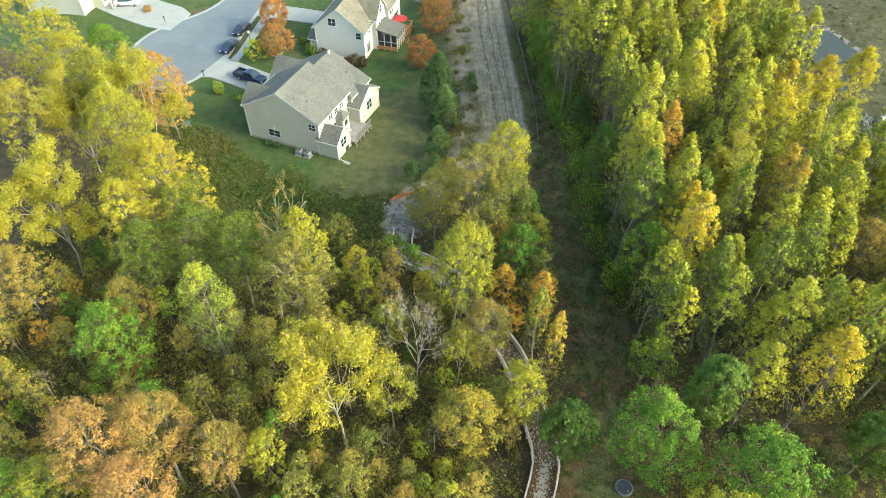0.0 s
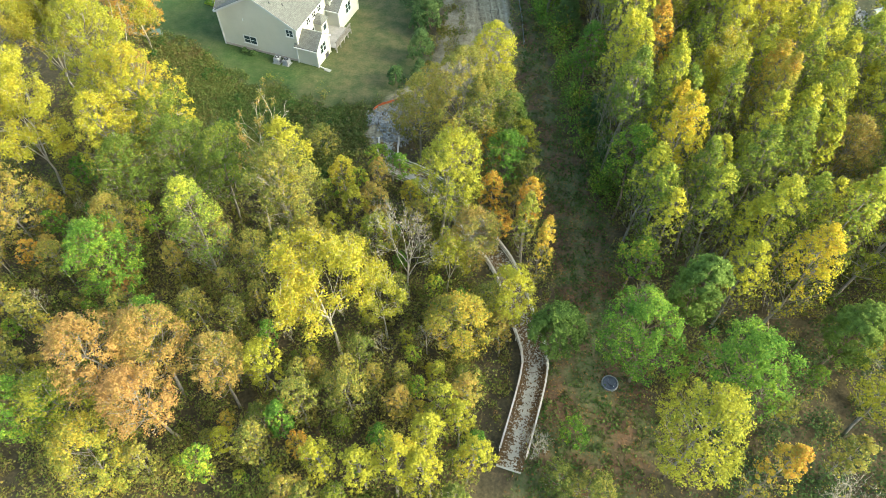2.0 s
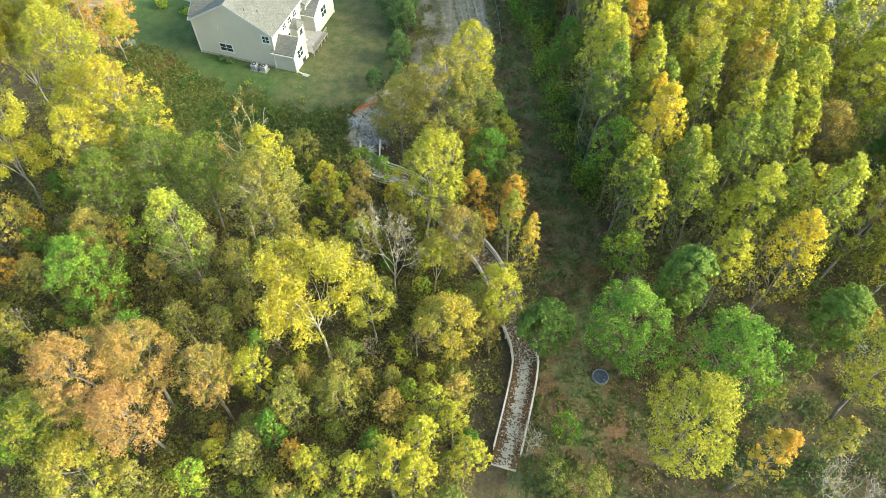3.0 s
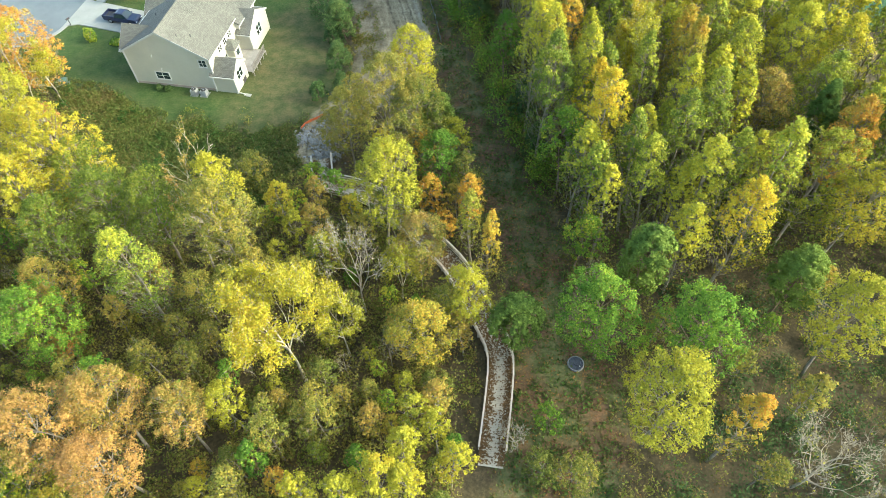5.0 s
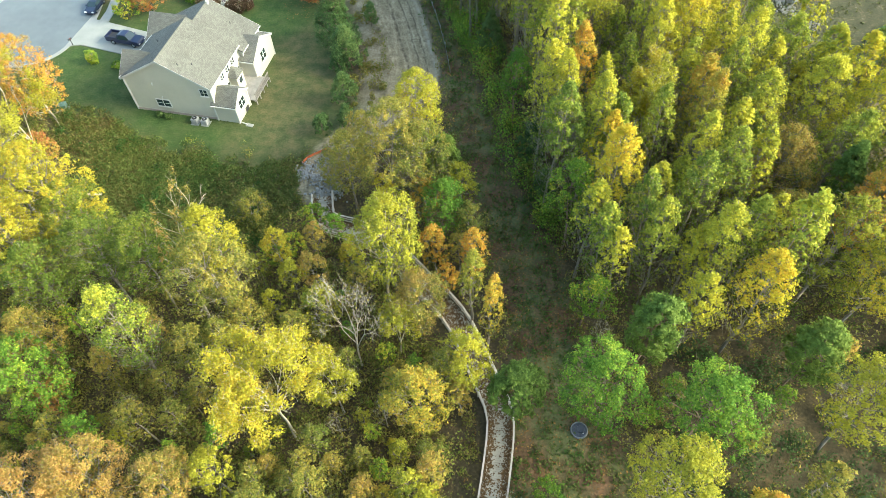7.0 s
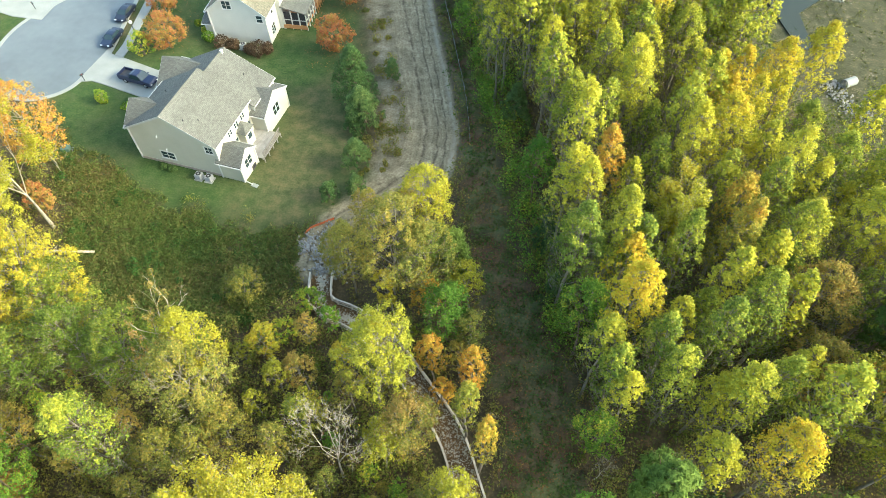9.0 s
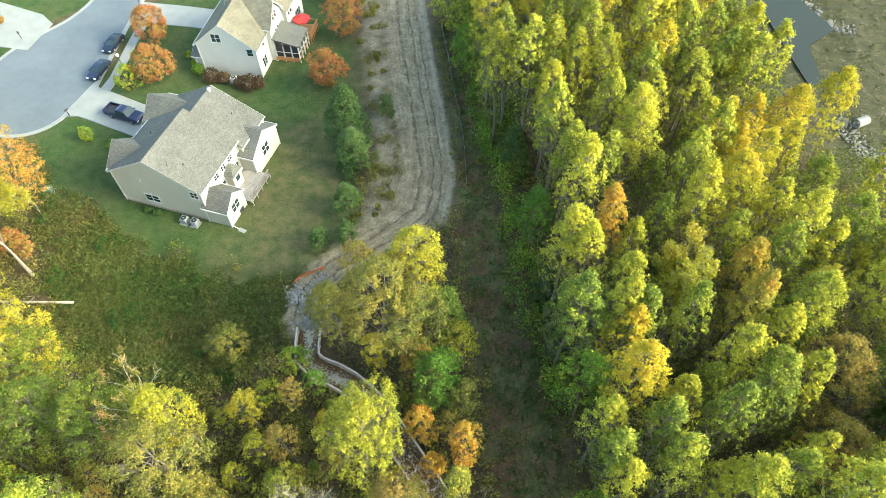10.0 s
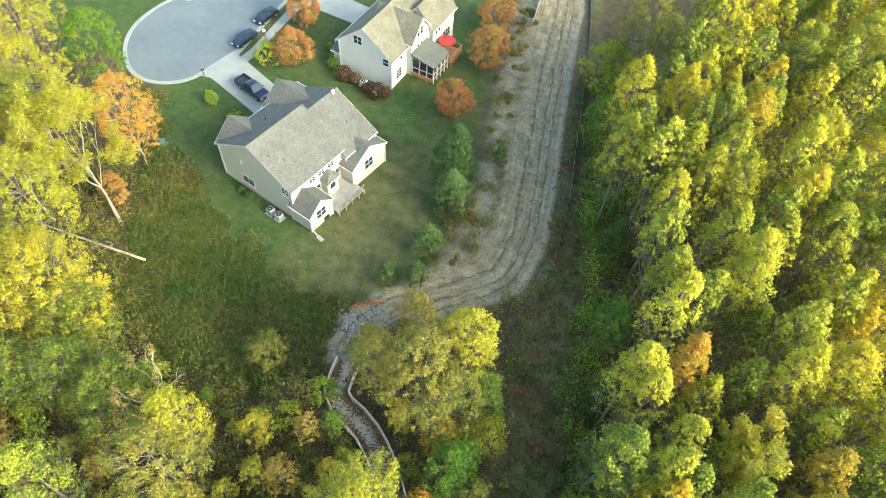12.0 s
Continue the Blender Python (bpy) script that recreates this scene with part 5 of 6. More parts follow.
def vehicle(name, m, colour, label, category, long, wide, lower, cabin, glass, wheels, bed=None):
    """A car: painted body and cabin, dark glass all round, four wheels, lights. It heads for +x."""
    car = empty_thing(name, m, label, category)
    coat = paint(name + "_paint", colour)
    bm = bmesh.new()
    lofted(bm, lower, wide, 0.12, 0.75)
    bmesh.ops.bevel(bm, geom=bm.edges[:], offset=0.05, segments=2, affect="EDGES")
    part("body", bm, coat, car, smooth=False)
    bm = bmesh.new()
    lofted(bm, cabin, wide - 0.16, 0.2, cabin[0][1])
    bmesh.ops.bevel(bm, geom=bm.edges[:], offset=0.05, segments=2, affect="EDGES")
    part("cabin", bm, coat, car)
    for nm, (x0, z0, x1, z1), w in glass:
        bm = bmesh.new()
        a = wide / 2 - 0.17
        q = [(x0, -a, z0), (x0, a, z0), (x1, a - 0.16, z1), (x1, -a + 0.16, z1)]
        d = Vector((1 if x0 > x1 else -1, 0, 0.6)).normalized() * 0.015
        f = [bm.verts.new(Vector(p) + d) for p in q]
        g = [bm.verts.new(Vector(p) - d * 0.3) for p in q]
        bm.faces.new(f)
        bm.faces.new(g)
        for i in range(4):
            bm.faces.new((f[i], f[(i + 1) % 4], g[(i + 1) % 4], g[i]))
        part(nm, bm, PANE, car)
    for s in (-1, 1):
        bm = bmesh.new()
        x0, x1, z0, z1 = w
        y0, y1 = s * (wide / 2 - 0.10), s * (wide / 2 - 0.25)
        q = [(x0, y0, z0), (x1, y0, z0), (x1 - 0.35, y1, z1), (x0 + 0.45, y1, z1)]
        f = [bm.verts.new((x, y + s * 0.03, z)) for x, y, z in q]
        g = [bm.verts.new((x, y, z)) for x, y, z in q]
        bm.faces.new(f)
        bm.faces.new(g)
        for i in range(4):
            bm.faces.new((f[i], f[(i + 1) % 4], g[(i + 1) % 4], g[i]))
        part("side_window", bm, PANE, car)
        bm = bmesh.new()
        box(bm, x1 - 0.25, x1 - 0.05, min(s * (wide / 2 + 0.16), s * (wide / 2 - 0.02)), max(s * (wide / 2 + 0.16), s * (wide / 2 - 0.02)), z0 - 0.02, z0 + 0.12)
        part("wing_mirror", bm, coat, car)
        for nm, x, mat in (("headlight", long / 2 - 0.06, LAMP_CLEAR), ("tail_light", -long / 2 + 0.06, LAMP_RED)):
            bm = bmesh.new()
            box(bm, x - 0.06, x + 0.075, min(s * (wide / 2 - 0.1), s * (wide / 2 - 0.45)), max(s * (wide / 2 - 0.1), s * (wide / 2 - 0.45)), 0.62, 0.78)
            part(nm, bm, mat, car)
        for x in wheels[:2]:
            r = wheels[2]
            hub = new("wheel")
            hub.parent = car
            hub.location = (x, s * (wide / 2 - 0.12), r)
            bm = bmesh.new()
            tube(bm, [(0, -0.12, 0), (0, -0.09, 0), (0, 0.09, 0), (0, 0.12, 0)], [r - 0.04, r, r, r - 0.04], 18)
            part("tyre", bm, TYRE, hub)
            bm = bmesh.new()
            tube(bm, [(0, -0.125, 0), (0, 0.125, 0)], [r * 0.6, r * 0.6], 12)
            part("rim", bm, RIM, hub)
    if bed:
        x0, x1, z = bed
        bm = bmesh.new()
        box(bm, x0, x1, -wide / 2 + 0.14, wide / 2 - 0.14, z + 0.006, z + 0.02)
        part("truck_bed", bm, DARK, car, "dark open truck bed")
        for s in (-1, 1):
            bm = bmesh.new()
            box(bm, x0 - 0.06, x1, min(s * (wide / 2 - 0.13), s * (wide / 2 - 0.02)), max(s * (wide / 2 - 0.13), s * (wide / 2 - 0.02)), z - 0.1, z + 0.46)
            part("bed_side", bm, coat, car)
        bm = bmesh.new()
        box(bm, x0 - 0.07, x0 + 0.02, -wide / 2 + 0.14, wide / 2 - 0.14, z - 0.1, z + 0.44)
        part("tailgate", bm, coat, car)
    return car


def sedan(m, colour, label):
    lower = [(-2.32, 0.32), (-2.36, 0.75), (-2.25, 0.98), (-1.2, 1.0), (1.0, 0.98), (2.1, 0.82), (2.34, 0.62), (2.32, 0.32)]
    cabin = [(-1.75, 0.96), (-1.15, 1.40), (-0.6, 1.46), (0.15, 1.45), (1.15, 0.96)]
    return vehicle("sedan", m, colour, label, "car", 4.68, 1.82, lower, cabin, [("windscreen", (1.13, 0.99, 0.3, 1.40), (-1.6, 1.0, 0.99, 1.36)), ("rear_window", (-1.73, 0.99, -1.2, 1.37), (-1.6, 1.0, 0.99, 1.36))], (-1.42, 1.42, 0.33))


def pickup(m, colour, label):
    lower = [(-2.95, 0.45), (-2.98, 0.75), (-2.95, 0.86), (-0.9, 0.86), (-0.88, 1.12), (1.1, 1.12), (2.75, 1.05), (2.95, 0.85), (2.93, 0.42)]
    cabin = [(-0.85, 1.10), (-0.75, 1.72), (-0.3, 1.84), (0.65, 1.83), (1.5, 1.10)]
    return vehicle("pickup_truck", m, colour, label, "pickup truck", 5.9, 2.0, lower, cabin, [("windscreen", (1.49, 1.13, 0.75, 1.77), (-0.8, 1.35, 1.13, 1.72)), ("rear_window", (-0.86, 1.2, -0.77, 1.68), (-0.8, 1.35, 1.13, 1.72))], (-1.75, 1.85, 0.40), (-2.9, -0.9, 0.86))


pickup(pose(-57.3, 80.7, 0.135, 0, 0, -9) @ Matrix.Scale(0.93, 4), (0.012, 0.02, 0.06), "dark blue crew-cab pickup truck parked on the driveway")
sedan(pose(-65.7, 88.6, 0.08, 0, 0, 270) @ Matrix.Scale(0.9, 4), (0.012, 0.022, 0.05), "dark blue saloon car parked at the kerb")
sedan(pose(-66.7, 94.7, 0.08, 0, 0, 271) @ Matrix.Scale(0.9, 4), (0.010, 0.016, 0.035), "near-black saloon car parked at the kerb")
sedan(pose(-92.5, 97.6, 0.135, 0, 0, 20), (0.75, 0.75, 0.74), "white saloon car parked on a driveway")

# ---- yard things ----
def street_lamp(x, y):
    t = empty_thing("street_lamp", pose(x, y, 0), "black street lamp post with a white globe", "street lamp")
    bm = bmesh.new()
    tube(bm, [(0, 0, -0.2), (0, 0, 0.5), (0, 0, 0.6), (0, 0, 4.0)], [0.11, 0.10, 0.055, 0.045], 8)
    part("post", bm, DARK, t)
    bm = bmesh.new()
    bmesh.ops.create_uvsphere(bm, u_segments=12, v_segments=8, radius=0.26, matrix=Matrix.Translation((0, 0, 4.22)))
    part("globe", bm, WHITE, t, "white glass globe", True)
    bm = bmesh.new()
    tube(bm, [(0, 0, 3.95), (0, 0, 4.05)], [0.13, 0.09], 8)
    part("collar", bm, DARK, t)


def mailbox(x, y, turn):
    t = empty_thing("mailbox", pose(x, y, 0.05, 0, 0, turn), "black mailbox on a post beside the driveway", "mailbox")
    slab_part("post", t, DARK, -0.05, 0.05, -0.05, 0.05, -0.2, 1.0)
    bm = bmesh.new()
    tube(bm, [(-0.28, 0, 1.12), (0.28, 0, 1.12)], [0.13, 0.13], 10)
    part("box", bm, DARK, t)
    slab_part("flag", t, LAMP_RED, 0.0, 0.03, -0.16, -0.14, 1.12, 1.32, "small red flag")


def air_conditioner(x, y, turn, pale=False):
    t = empty_thing("air_conditioner", pose(x, y, 0.02, 0, 0, turn), "white air conditioner unit on a pad" if pale else "grey air conditioner unit on a concrete pad", "air conditioner")
    slab_part("pad", t, CONCRETE, -0.55, 0.55, -0.55, 0.55, -0.1, 0.08)
    coat = WHITE if pale else STEEL
    slab_part("casing", t, coat, -0.4, 0.4, -0.4, 0.4, 0.081, 0.85, "", 0.04)
    for k in range(5):
        slab_part("louvre", t, coat, -0.42, 0.42, -0.42, 0.42, 0.18 + 0.13 * k, 0.21 + 0.13 * k)
    bm = bmesh.new()
    tube(bm, [(0, 0, 0.852), (0, 0, 0.88)], [0.33, 0.31], 16)
    part("fan_grille", bm, DARK, t, "dark round fan grille")
    bm = bmesh.new()
    tube(bm, [(0, 0, 0.881), (0, 0, 0.91)], [0.1, 0.08], 10)
    part("fan_hub", bm, coat, t)


def service_box(x, y, turn):
    t = empty_thing("utility_box", pose(x, y, 0, 0, 0, turn), "green metal utility box at the edge of the lawn", "utility box")
    green = surface("box_green", (0.055, 0.10, 0.08), (0.085, 0.14, 0.115), 2.0, 0.6, 15.0)
    slab_part("pad", t, CONCRETE, -0.65, 0.65, -0.6, 0.6, -0.2, 0.06)
    slab_part("cabinet", t, green, -0.5, 0.5, -0.45, 0.45, 0.061, 0.75, "", 0.03)
    slab_part("lid", t, green, -0.54, 0.54, -0.49, 0.49, 0.751, 0.83, "", 0.03)


def manhole(x, y):
    z = float(lie(np.array([x]), np.array([y]))[0])
    t = empty_thing("manhole", pose(x, y, z), "round concrete manhole with a dark iron cover in the clearing", "manhole")
    pale = surface("old_concrete", (0.11, 0.115, 0.115), (0.21, 0.215, 0.215), 2.0, 0.9, 12.0)
    iron = surface("wet_iron", (0.03, 0.035, 0.045), (0.08, 0.09, 0.11), 2.5, 0.35, 10.0, 0.4)
    bm = bmesh.new()
    n = 28
    rings = [[bm.verts.new((r * math.cos(a), r * math.sin(a), h)) for a in (2 * math.pi * k / n for k in range(n))] for r, h in ((0.84, -0.4), (0.80, 0.20), (0.77, 0.23), (0.71, 0.23), (0.70, 0.16))]
    for p, q in zip(rings, rings[1:]):
        for k in range(n):
            bm.faces.new((p[k], p[(k + 1) % n], q[(k + 1) % n], q[k]))
    part("ring", bm, pale, t)
    bm = bmesh.new()
    tube(bm, [(0, 0, 0.0), (0, 0, 0.17)], [0.69, 0.69], 28)
    part("deck_plate", bm, iron, t)
    bm = bmesh.new()
    tube(bm, [(0.12, 0.1, 0.171), (0.12, 0.1, 0.22)], [0.36, 0.34], 20)
    part("cover", bm, iron, t, "dark iron cover")
    bm = bmesh.new()
    tube(bm, [(0.3, -0.28, 0.18), (0.36, -0.28, 0.23), (0.42, -0.28, 0.18)], [0.025, 0.03, 0.025], 6)
    part("lifting_ring", bm, WHITE, t, "pale lifting ring")


street_lamp(-60.9, 88.2)
street_lamp(-66.5, 103.5)
mailbox(-65.2, 79.4, 60)
mailbox(-81.8, 93.6, -40)
air_conditioner(-41.3, 65.3, -5)
air_conditioner(-39.9, 65.2, -5)
air_conditioner(-45.6, 90.7, 0, True)
service_box(-60.3, 66.3, 20)
manhole(8.5, 28.9)


def hedge(x, y, w, h, tint, name, label, seed, leaves=1300, size=0.12):
    """A clipped or rounded bush: twigs inside, a lumpy shell of small leaves."""
    r = np.random.default_rng(seed)
    t = empty_thing(name, pose(x, y, float(lie(np.array([x]), np.array([y]))[0])), label, "bush", "garden bushes")
    bm = bmesh.new()
    for _ in range(14):
        a, b = r.uniform(0, 6.28), r.uniform(0.3, 0.8)
        tube(bm, [(0, 0, -0.1), (math.cos(a) * w * b * 0.5, math.sin(a) * w * b * 0.5, h * 0.5), (math.cos(a) * w * b, math.sin(a) * w * b, h * r.uniform(0.6, 0.9))], [0.03, 0.02, 0.01], 4)
    part("stems", bm, TWIG, t)
    d = r.normal(0, 1, (leaves, 3))
    d /= np.linalg.norm(d, axis=1)[:, None]
    lump = 1 + 0.13 * np.sin(5 * d[:, :1] + seed) + 0.1 * np.sin(7 * d[:, 1:2] + 2 * seed)
    p = d * lump * r.uniform(0.72, 1.0, (leaves, 1)) * np.array([w, w, h * 0.55]) + np.array([0, 0, h * 0.5])
    p[:, 2] = np.maximum(p[:, 2], 0.03)
    ob = new("foliage", leaves_mesh("foliage", (p, d), size * r.uniform(0.6, 1.4, leaves), LEAF[tint], r))
    ob.parent = t


LEAF["plum"] = leaf_material("plum_leaves", [(0.0, (0.06, 0.04, 0.03)), (0.5, (0.13, 0.08, 0.06)), (1.0, (0.20, 0.13, 0.08))], 0.15)
for i, (x, y, w, h) in enumerate([(-48.6, 90.2, 1.2, 1.7), (-47.0, 90.4, 0.9, 1.3), (-44.2, 89.9, 0.9, 1.2), (-42.9, 89.8, 1.4, 1.8), (-41.6, 90.4, 0.9, 1.4)]):
    hedge(x, y, w, h * 1.2, "plum", "bush", "rounded plum-brown bush against the house", 60 + i)
for i, (x, y, w, h) in enumerate([(-52.6, 93.2, 0.7, 0.9), (-51.4, 91.4, 0.8, 1.6), (-54.6, 94.8, 0.6, 0.8), (-53.3, 95.6, 0.7, 0.9), (-46.6, 66.1, 0.5, 0.6), (-45.2, 65.9, 0.5, 0.6), (-60.2, 75.8, 0.8, 2.2), (-56.4, 75.6, 1.0, 0.5)]):
    hedge(x, y, w, h, "cedar" if i in (4, 5) else "green", "bush", "low dark evergreen bush by a wall" if i in (4, 5) else "small green garden bush", 80 + i, 800)
hedge(-87.5, 96.6, 0.8, 1.2, "red", "bush", "bright red bush in a front bed", 95, 700)


def fallen_trunk(points, girth):
    """A pale trunk that has come down, with a few broken limbs."""
    t = empty_thing("fallen_tree", Matrix.Identity(4), "pale bare trunk fallen among the weeds", "fallen tree", "fallen trees")
    bm = bmesh.new()
    tube(bm, points, [girth, girth * 0.8, girth * 0.6, girth * 0.35], 8)
    part("trunk", bm, BARK_PALE, t, smooth=True)
    r = np.random.default_rng(71)
    for k in (1, 2):
        for _ in range(2):
            p = Vector(points[k])
            bm = bmesh.new()
            tube(bm, [p, p + Vector((*r.normal(0, 0.7, 2), 0.7)), p + Vector((*r.normal(0, 1.2, 2), 1.3))], [0.05, 0.035, 0.01], 5)
            part("limb", bm, BARK_PALE, t, smooth=True)


fallen_trunk([(-48.5, 52.1, 0.2), (-52.5, 51.0, 0.75), (-57.0, 49.7, 1.5), (-61.5, 48.4, 2.4)], 0.17)

def drain_run():
    """A white downspout extension lying on the lawn from the house's corner."""
    t = empty_thing("downspout_extension", pose(-36.2, 66.05, 0.0, 0, 0, -14), "white downspout extension lying on worn grass", "drain pipe")
    bm = bmesh.new()
    tube(bm, [(0, 0, 0.12), (0.9, 0.03, 0.10), (1.9, -0.05, 0.09)], [0.075, 0.075, 0.075], 8)
    part("pipe", bm, WHITE, t)
    bm = bmesh.new()
    box(bm, 1.75, 2.7, -0.32, 0.22, 0.0, 0.08)
    bmesh.ops.bevel(bm, geom=bm.edges[:], offset=0.02, segments=1, affect="EDGES")
    part("splash_block", bm, CONCRETE, t, "pale splash block")


drain_run()

# ---- boardwalk ----
PLANK_PALE = surface("bleached_boards", (0.29, 0.26, 0.20), (0.46, 0.42, 0.335), 1.0, 0.9, 12.0)
RAIL_WOOD = surface("rail_timber", (0.40, 0.35, 0.28), (0.58, 0.52, 0.43), 1.5, 0.85, 12.0)


def smooth_line(pts, step):
    """A curve through the points, cut at even steps."""
    p = np.array(pts, float)
    p = np.vstack([2 * p[0] - p[1], p, 2 * p[-1] - p[-2]])
    out = []
    for a, b, c, d in zip(p, p[1:], p[2:], p[3:]):
        for t in np.linspace(0, 1, 24, endpoint=False):
            out.append(0.5 * (2 * b + (c - a) * t + (2 * a - 5 * b + 4 * c - d) * t**2 + (3 * b - a - 3 * c + d) * t**3))
    out = np.array(out + [p[-2]])
    run = np.r_[0, np.cumsum(np.linalg.norm(np.diff(out, axis=0), axis=1))]
    s = np.arange(0, run[-1], step)
    return np.stack([np.interp(s, run, out[:, 0]), np.interp(s, run, out[:, 1])], 1)


def boardwalk():
    t = empty_thing("boardwalk", Matrix.Identity(4), "weathered timber boardwalk with pale rails through the wood", "boardwalk")
    line = smooth_line(WALKWAY[1:12], 0.2)
    way = np.gradient(line, axis=0)
    way /= np.linalg.norm(way, axis=1)[:, None]
    side = np.stack([way[:, 1], -way[:, 0]], 1)
    top, half = 0.32, 1.12
    r = np.random.default_rng(3)
    near = new("deck")
    near.parent = t
    bm = bmesh.new()
    box(bm, -half, half, -0.088, 0.088, -0.05, 0)
    shared = part("plank", bm, PLANK_PALE, near)
    first = True
    rest = bmesh.new()
    for (x, y), w in zip(line, way):
        m = pose(x, y, top + r.normal(0, 0.006), 0, 0, math.degrees(math.atan2(-w[0], w[1])) + r.normal(0, 0.5))
        if 17 < y < 31 or y > 44:
            ob = shared if first else new("plank", shared.data)
            ob.parent, ob.matrix_basis, first = near, m, False
        else:
            box(rest, -half, half, -0.088, 0.088, -0.05, 0, m)
    tagged(part("far_planks", rest, PLANK_PALE, t), kind="stuff")
    for s in (-1, 1):
        for i in range(0, len(line) - 9, 9):
            a, b = line[i] + side[i] * s * (half + 0.09), line[i + 9] + side[i + 9] * s * (half + 0.09)
            bm = bmesh.new()
            box(bm, a[0] - 0.06, a[0] + 0.06, a[1] - 0.06, a[1] + 0.06, -0.9, top + 1.0)
            part("post", bm, RAIL_WOOD, t)
            for name, z, w, h in (("handrail", top + 1.03, 0.16, 0.05), ("mid_rail", top + 0.62, 0.045, 0.14), ("mid_rail", top + 0.22, 0.045, 0.14)):
                bm = bmesh.new()
                long = float(np.linalg.norm(b - a))
                m = pose((a[0] + b[0]) / 2, (a[1] + b[1]) / 2, z, 0, 0, math.degrees(math.atan2(b[1] - a[1], b[0] - a[0])))
                box(bm, -long / 2, long / 2, -w / 2, w / 2, -h / 2, h / 2, m)
                part(name, bm, RAIL_WOOD, t)
    # joists below
    bm = bmesh.new()
    for s in (-0.8, 0.8):
        ribbon(bm, [tuple(p) for p in (line + side * s)[::6]], -0.06, 0.06, top - 0.3, top - 0.055)
    part("joist", bm, OLD_WOOD, t)
    # leaves gathered along both edges of the boards
    k = 9000
    i = r.integers(0, len(line) - 1, k)
    edge = np.sign(r.normal(0, 1, k)) * (half - np.abs(r.normal(0, 0.42, k)))
    edge = np.where((line[i][:, 1] > 29) & (line[i][:, 1] < 47.5), r.uniform(-half, half, k), edge)
    p = line[i] + side[i] * edge[:, None] + r.normal(0, 0.06, (k, 2))
    where = np.column_stack([p, np.full(k, top + 0.02)])
    ob = new("leaf_litter", leaves_mesh("leaf_litter", (where, np.tile([0.0, 0.0, 1.0], (k, 1))), 0.13 * r.uniform(0.6, 1.4, k), LEAF["straw"], r, 4.0))
    tagged(ob, "rust-brown leaves drifted along the boardwalk", "fallen leaves", kind="stuff")


boardwalk()

# ---- track side: silt fences, yard fence, drain and pond ----
SILT = surface("silt_cloth", (0.10, 0.10, 0.09), (0.20, 0.19, 0.17), 1.0, 0.95, 10.0)
ORANGE = surface("orange_mesh", (0.55, 0.12, 0.04), (0.70, 0.20, 0.07), 2.0, 0.7, 12.0)


def low_fence(name, pts, high, cloth, label, gap=2.0):
    t = empty_thing(name, Matrix.Identity(4), label, "fence")
    line = smooth_line(pts, 0.5)
    z = lie(line[:, 0], line[:, 1])
    r = np.random.default_rng(len(line))
    bm = bmesh.new()
    rows = []
    for (x, y), zz in zip(line, z):
        sag = r.normal(0, 0.05)
        rows.append([bm.verts.new((x + d, y, zz + h)) for d, h in ((-0.015, -0.1), (-0.015 + sag, high + sag), (0.015 + sag, high + sag), (0.015, -0.1))])
    for a, b in zip(rows, rows[1:]):
        for k in range(3):
            bm.faces.new((a[k], a[k + 1], b[k + 1], b[k]))
    part("cloth", bm, cloth, t)
    for i in range(0, len(line), int(gap / 0.5)):
        x, y = line[i]
        slab_part("stake", t, OLD_WOOD, x - 0.02, x + 0.06, y - 0.02, y + 0.02, z[i] - 0.2, z[i] + high + 0.15)


low_fence("silt_fence", [(-9.2, 78), (-11.2, 86), (-14.6, 96), (-18.4, 107), (-23.5, 121), (-29, 134)], 0.55, SILT, "dark sagging silt fence along the dirt track")
low_fence("silt_fence", [(-25.5, 59.5), (-25.0, 60.4), (-23.8, 61.3), (-22.4, 62.4)], 0.35, ORANGE, "short orange mesh fence at the track's end")


def yard_fence():
    t = empty_thing("yard_fence", Matrix.Identity(4), "grey board fence round a neighbouring yard", "fence")
    for (ax, ay), (bx, by) in (((-40.5, 115.2), (-31.8, 117.0)), ((-31.8, 117.0), (-36.0, 133.0))):
        long, turn = math.hypot(bx - ax, by - ay), math.degrees(math.atan2(by - ay, bx - ax))
        m = pose(ax, ay, 0, 0, 0, turn)
        n = int(long / 0.3)
        for i in range(n):
            bm = bmesh.new()
            box(bm, i * 0.3, i * 0.3 + 0.26, -0.015, 0.015, 0.05, 1.5, m)
            part("board", bm, OLD_WOOD, t)
        for i in range(int(long / 2.4) + 1):
            bm = bmesh.new()
            box(bm, i * 2.4 - 0.06, i * 2.4 + 0.06, 0.02, 0.14, -0.2, 1.6, m)
            part("post", bm, OLD_WOOD, t)
        for z in (0.4, 1.2):
            bm = bmesh.new()
            box(bm, 0, long, 0.016, 0.06, z, z + 0.1, m)
            part("rail", bm, OLD_WOOD, t)


yard_fence()


def water_material(name, colour):
    n = Nodes(name)
    ripple = n.noise(2.5, 3.0)
    return n.finish(colour, 0.3, 0.0, n.bump(ripple, 0.08, 0.02), 0.06)


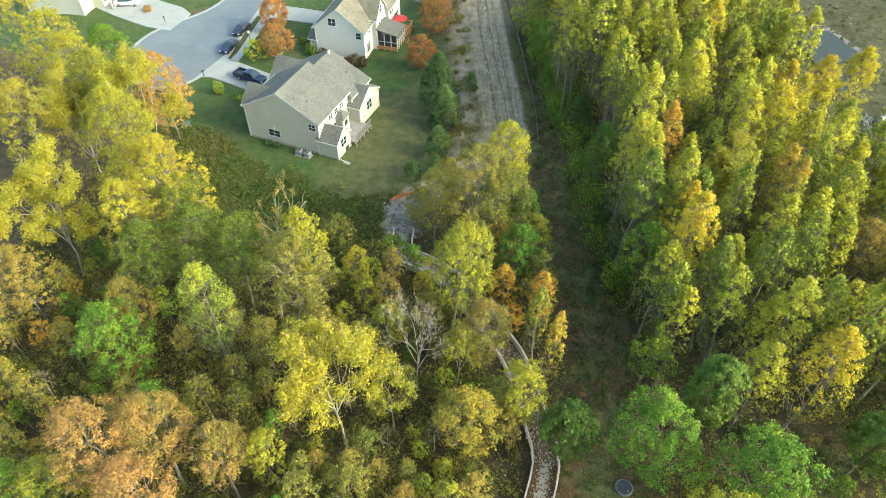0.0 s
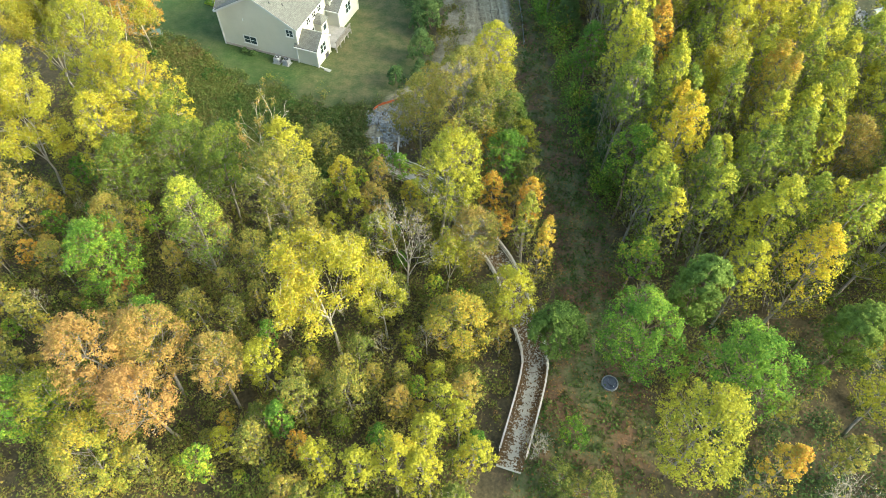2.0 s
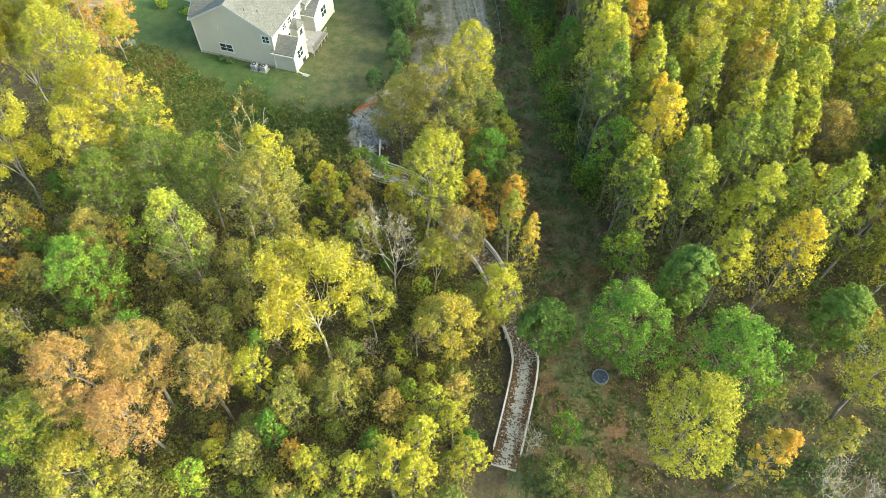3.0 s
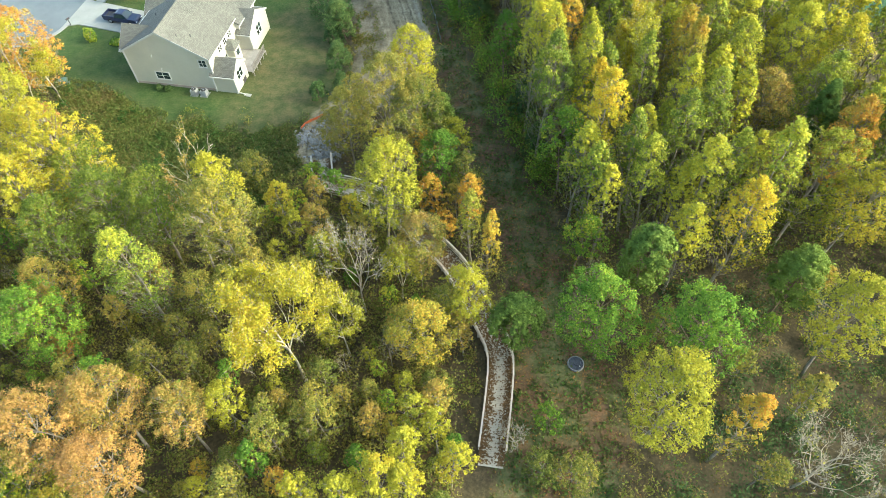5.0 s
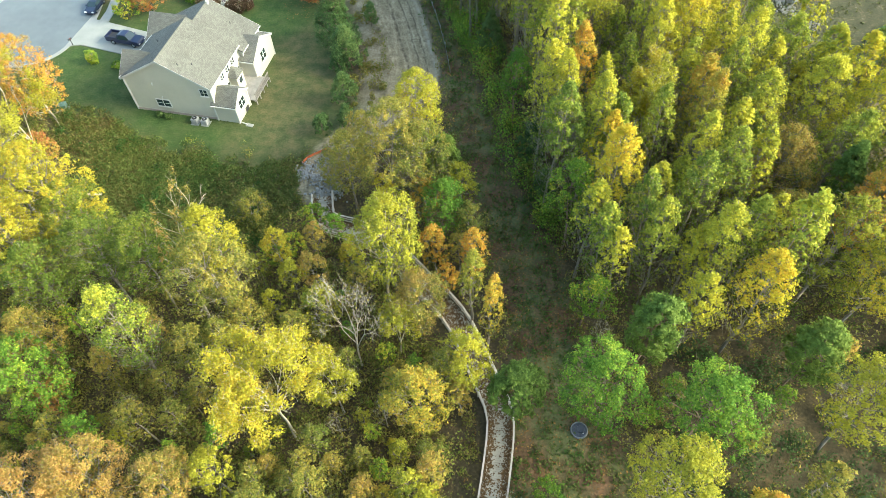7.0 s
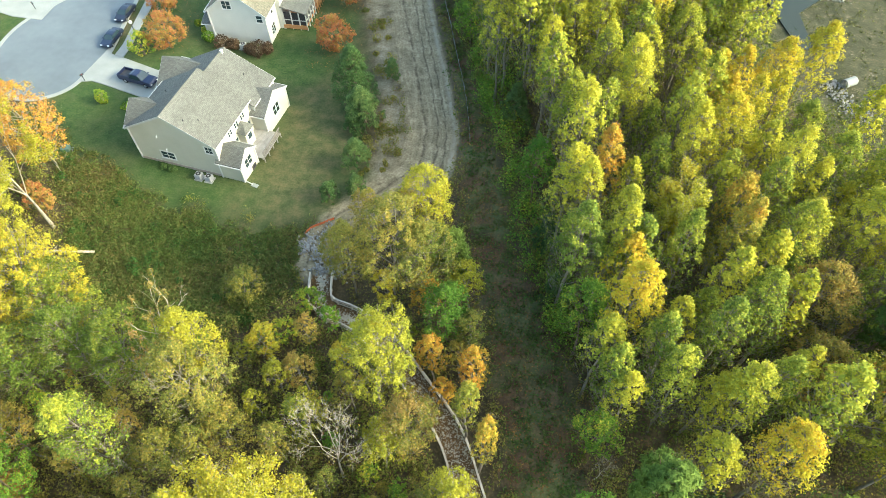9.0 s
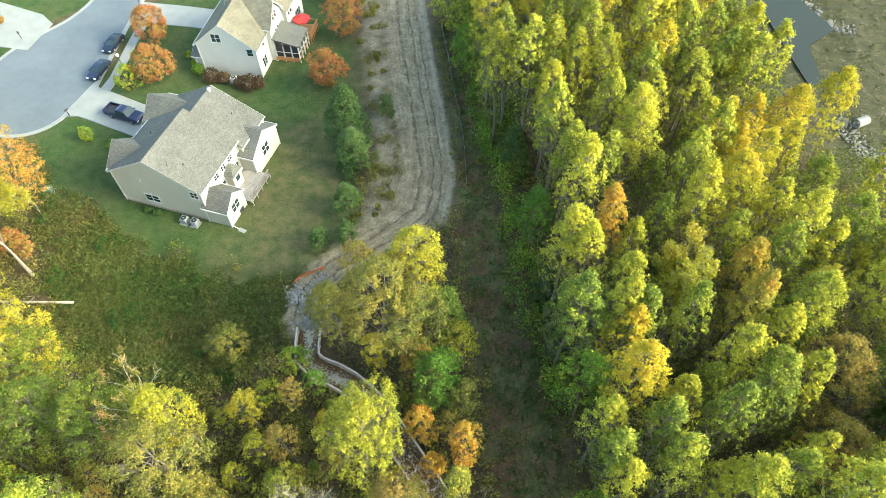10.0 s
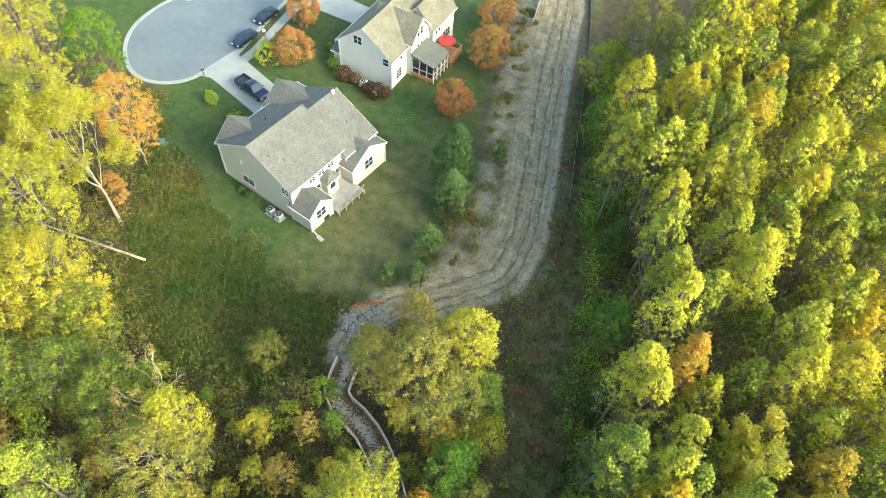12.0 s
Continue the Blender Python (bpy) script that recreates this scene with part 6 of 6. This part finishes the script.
bm = bmesh.new()
slab(bm, rounded([(27.4, 131.5), (27.9, 128), (30.8, 116.3), (34.5, 105.0), (36.3, 106.2), (35.2, 114.5), (39.4, 119.4), (35.0, 126.6), (31.6, 126.6), (31.0, 131)], 0), 0.0, 0.24)
tagged(part("water", bm, water_material("basin_water", (0.036, 0.045, 0.04))), "still grey water in an angular basin", "water", kind="structure")
bm = bmesh.new()
slab(bm, rounded([(46.5, 84.6), (47.5, 89), (50, 93), (60, 97), (72, 96), (74, 88), (66, 83.5), (54, 82.6)], 2), -0.5, 0.3)
tagged(part("water", bm, water_material("pond_water", (0.035, 0.075, 0.03))), "dull green pond behind the trees", "water", kind="structure")


def riprap(name, count, spots, label, seed):
    """Broken pale stones nobody could count."""
    r = np.random.default_rng(seed)
    bm = bmesh.new()
    for _ in range(count):
        (x, y, w) = spots[int(r.integers(len(spots)))]
        px, py = x + r.normal(0, w), y + r.normal(0, w)
        z = float(lie(np.array([px]), np.array([py]))[0])
        s = r.uniform(0.09, 0.24)
        made = bmesh.ops.create_icosphere(bm, subdivisions=1, radius=s, matrix=Matrix.Translation((px, py, max(z, 0.0) + s * 0.4)) @ Euler(tuple(r.uniform(0, 3, 3))).to_matrix().to_4x4() @ Matrix.Diagonal((1, r.uniform(0.6, 1), r.uniform(0.5, 0.8), 1)))
        for v in made["verts"]:
            v.co += Vector(r.normal(0, s * 0.12, 3))
    tagged(part(name, bm, surface(name + "_stone", (0.17, 0.165, 0.15), (0.34, 0.33, 0.30), 1.0, 0.9, 8.0)), label, "stones", kind="stuff")


riprap("riprap", 260, [(38.6, 96.2, 0.9), (39.6, 94.3, 0.9), (38.0, 98.4, 0.7), (41.0, 92.6, 0.8)], "pale broken stones below a drain outlet", 31)
riprap("rubble", 520, [(-24.4, 58.8, 0.8), (-23.2, 57.2, 0.7), (-22.6, 60.6, 0.7), (-25.0, 57.6, 0.5), (-21.4, 57.6, 0.8), (-20.4, 55.4, 0.8), (-22.0, 55.0, 0.6)], "pale broken stones at the end of the dirt track", 33)
riprap("basin_stones", 240, [(32.5, 127.4, 0.6), (34.8, 127.2, 0.5), (36.2, 125.6, 0.5), (37.6, 123.4, 0.5), (38.8, 121.2, 0.5), (39.8, 119.6, 0.5), (41.5, 119.9, 0.8)], "pale stones edging the basin", 32)


def drain():
    t = empty_thing("drain_pipe", pose(39.4, 98.2, 0.1, 0, 0, 35), "concrete drain pipe outlet above broken stones", "drain pipe")
    bm = bmesh.new()
    n = 18
    rings = [[bm.verts.new((x, r * math.cos(a), 0.5 + r * math.sin(a))) for a in (2 * math.pi * k / n for k in range(n))] for x, r in ((0.0, 0.62), (0.0, 0.48), (1.8, 0.48), (1.8, 0.62))]
    rings.append(rings[0])
    for p, q in zip(rings, rings[1:]):
        for k in range(n):
            bm.faces.new((p[k], p[(k + 1) % n], q[(k + 1) % n], q[k]))
    part("pipe", bm, CONCRETE, t)


drain()

# red parasol on the neighbour's deck
def parasol(x, y):
    t = empty_thing("parasol", pose(x, y, 0.8), "red parasol open on the brown deck", "parasol")
    red = surface("red_canvas", (0.42, 0.03, 0.03), (0.55, 0.06, 0.05), 2.0, 0.8, 15.0)
    bm = bmesh.new()
    tube(bm, [(0, 0, 0), (0, 0, 2.4)], [0.03, 0.03], 8)
    part("pole", bm, DARK, t)
    bm = bmesh.new()
    c, rim = bm.verts.new((0, 0, 2.45)), [bm.verts.new((1.35 * math.cos(a), 1.35 * math.sin(a), 1.95)) for a in (2 * math.pi * k / 8 for k in range(8))]
    low = [bm.verts.new((v.co.x, v.co.y, 1.8)) for v in rim]
    for k in range(8):
        bm.faces.new((c, rim[k], rim[(k + 1) % 8]))
        bm.faces.new((rim[k], rim[(k + 1) % 8], low[(k + 1) % 8], low[k]))
    part("canopy", bm, red, t, "faded red canopy")
    slab_part("base", t, DARK, -0.25, 0.25, -0.25, 0.25, -0.05, 0.06)


parasol(-39.3, 103.2)
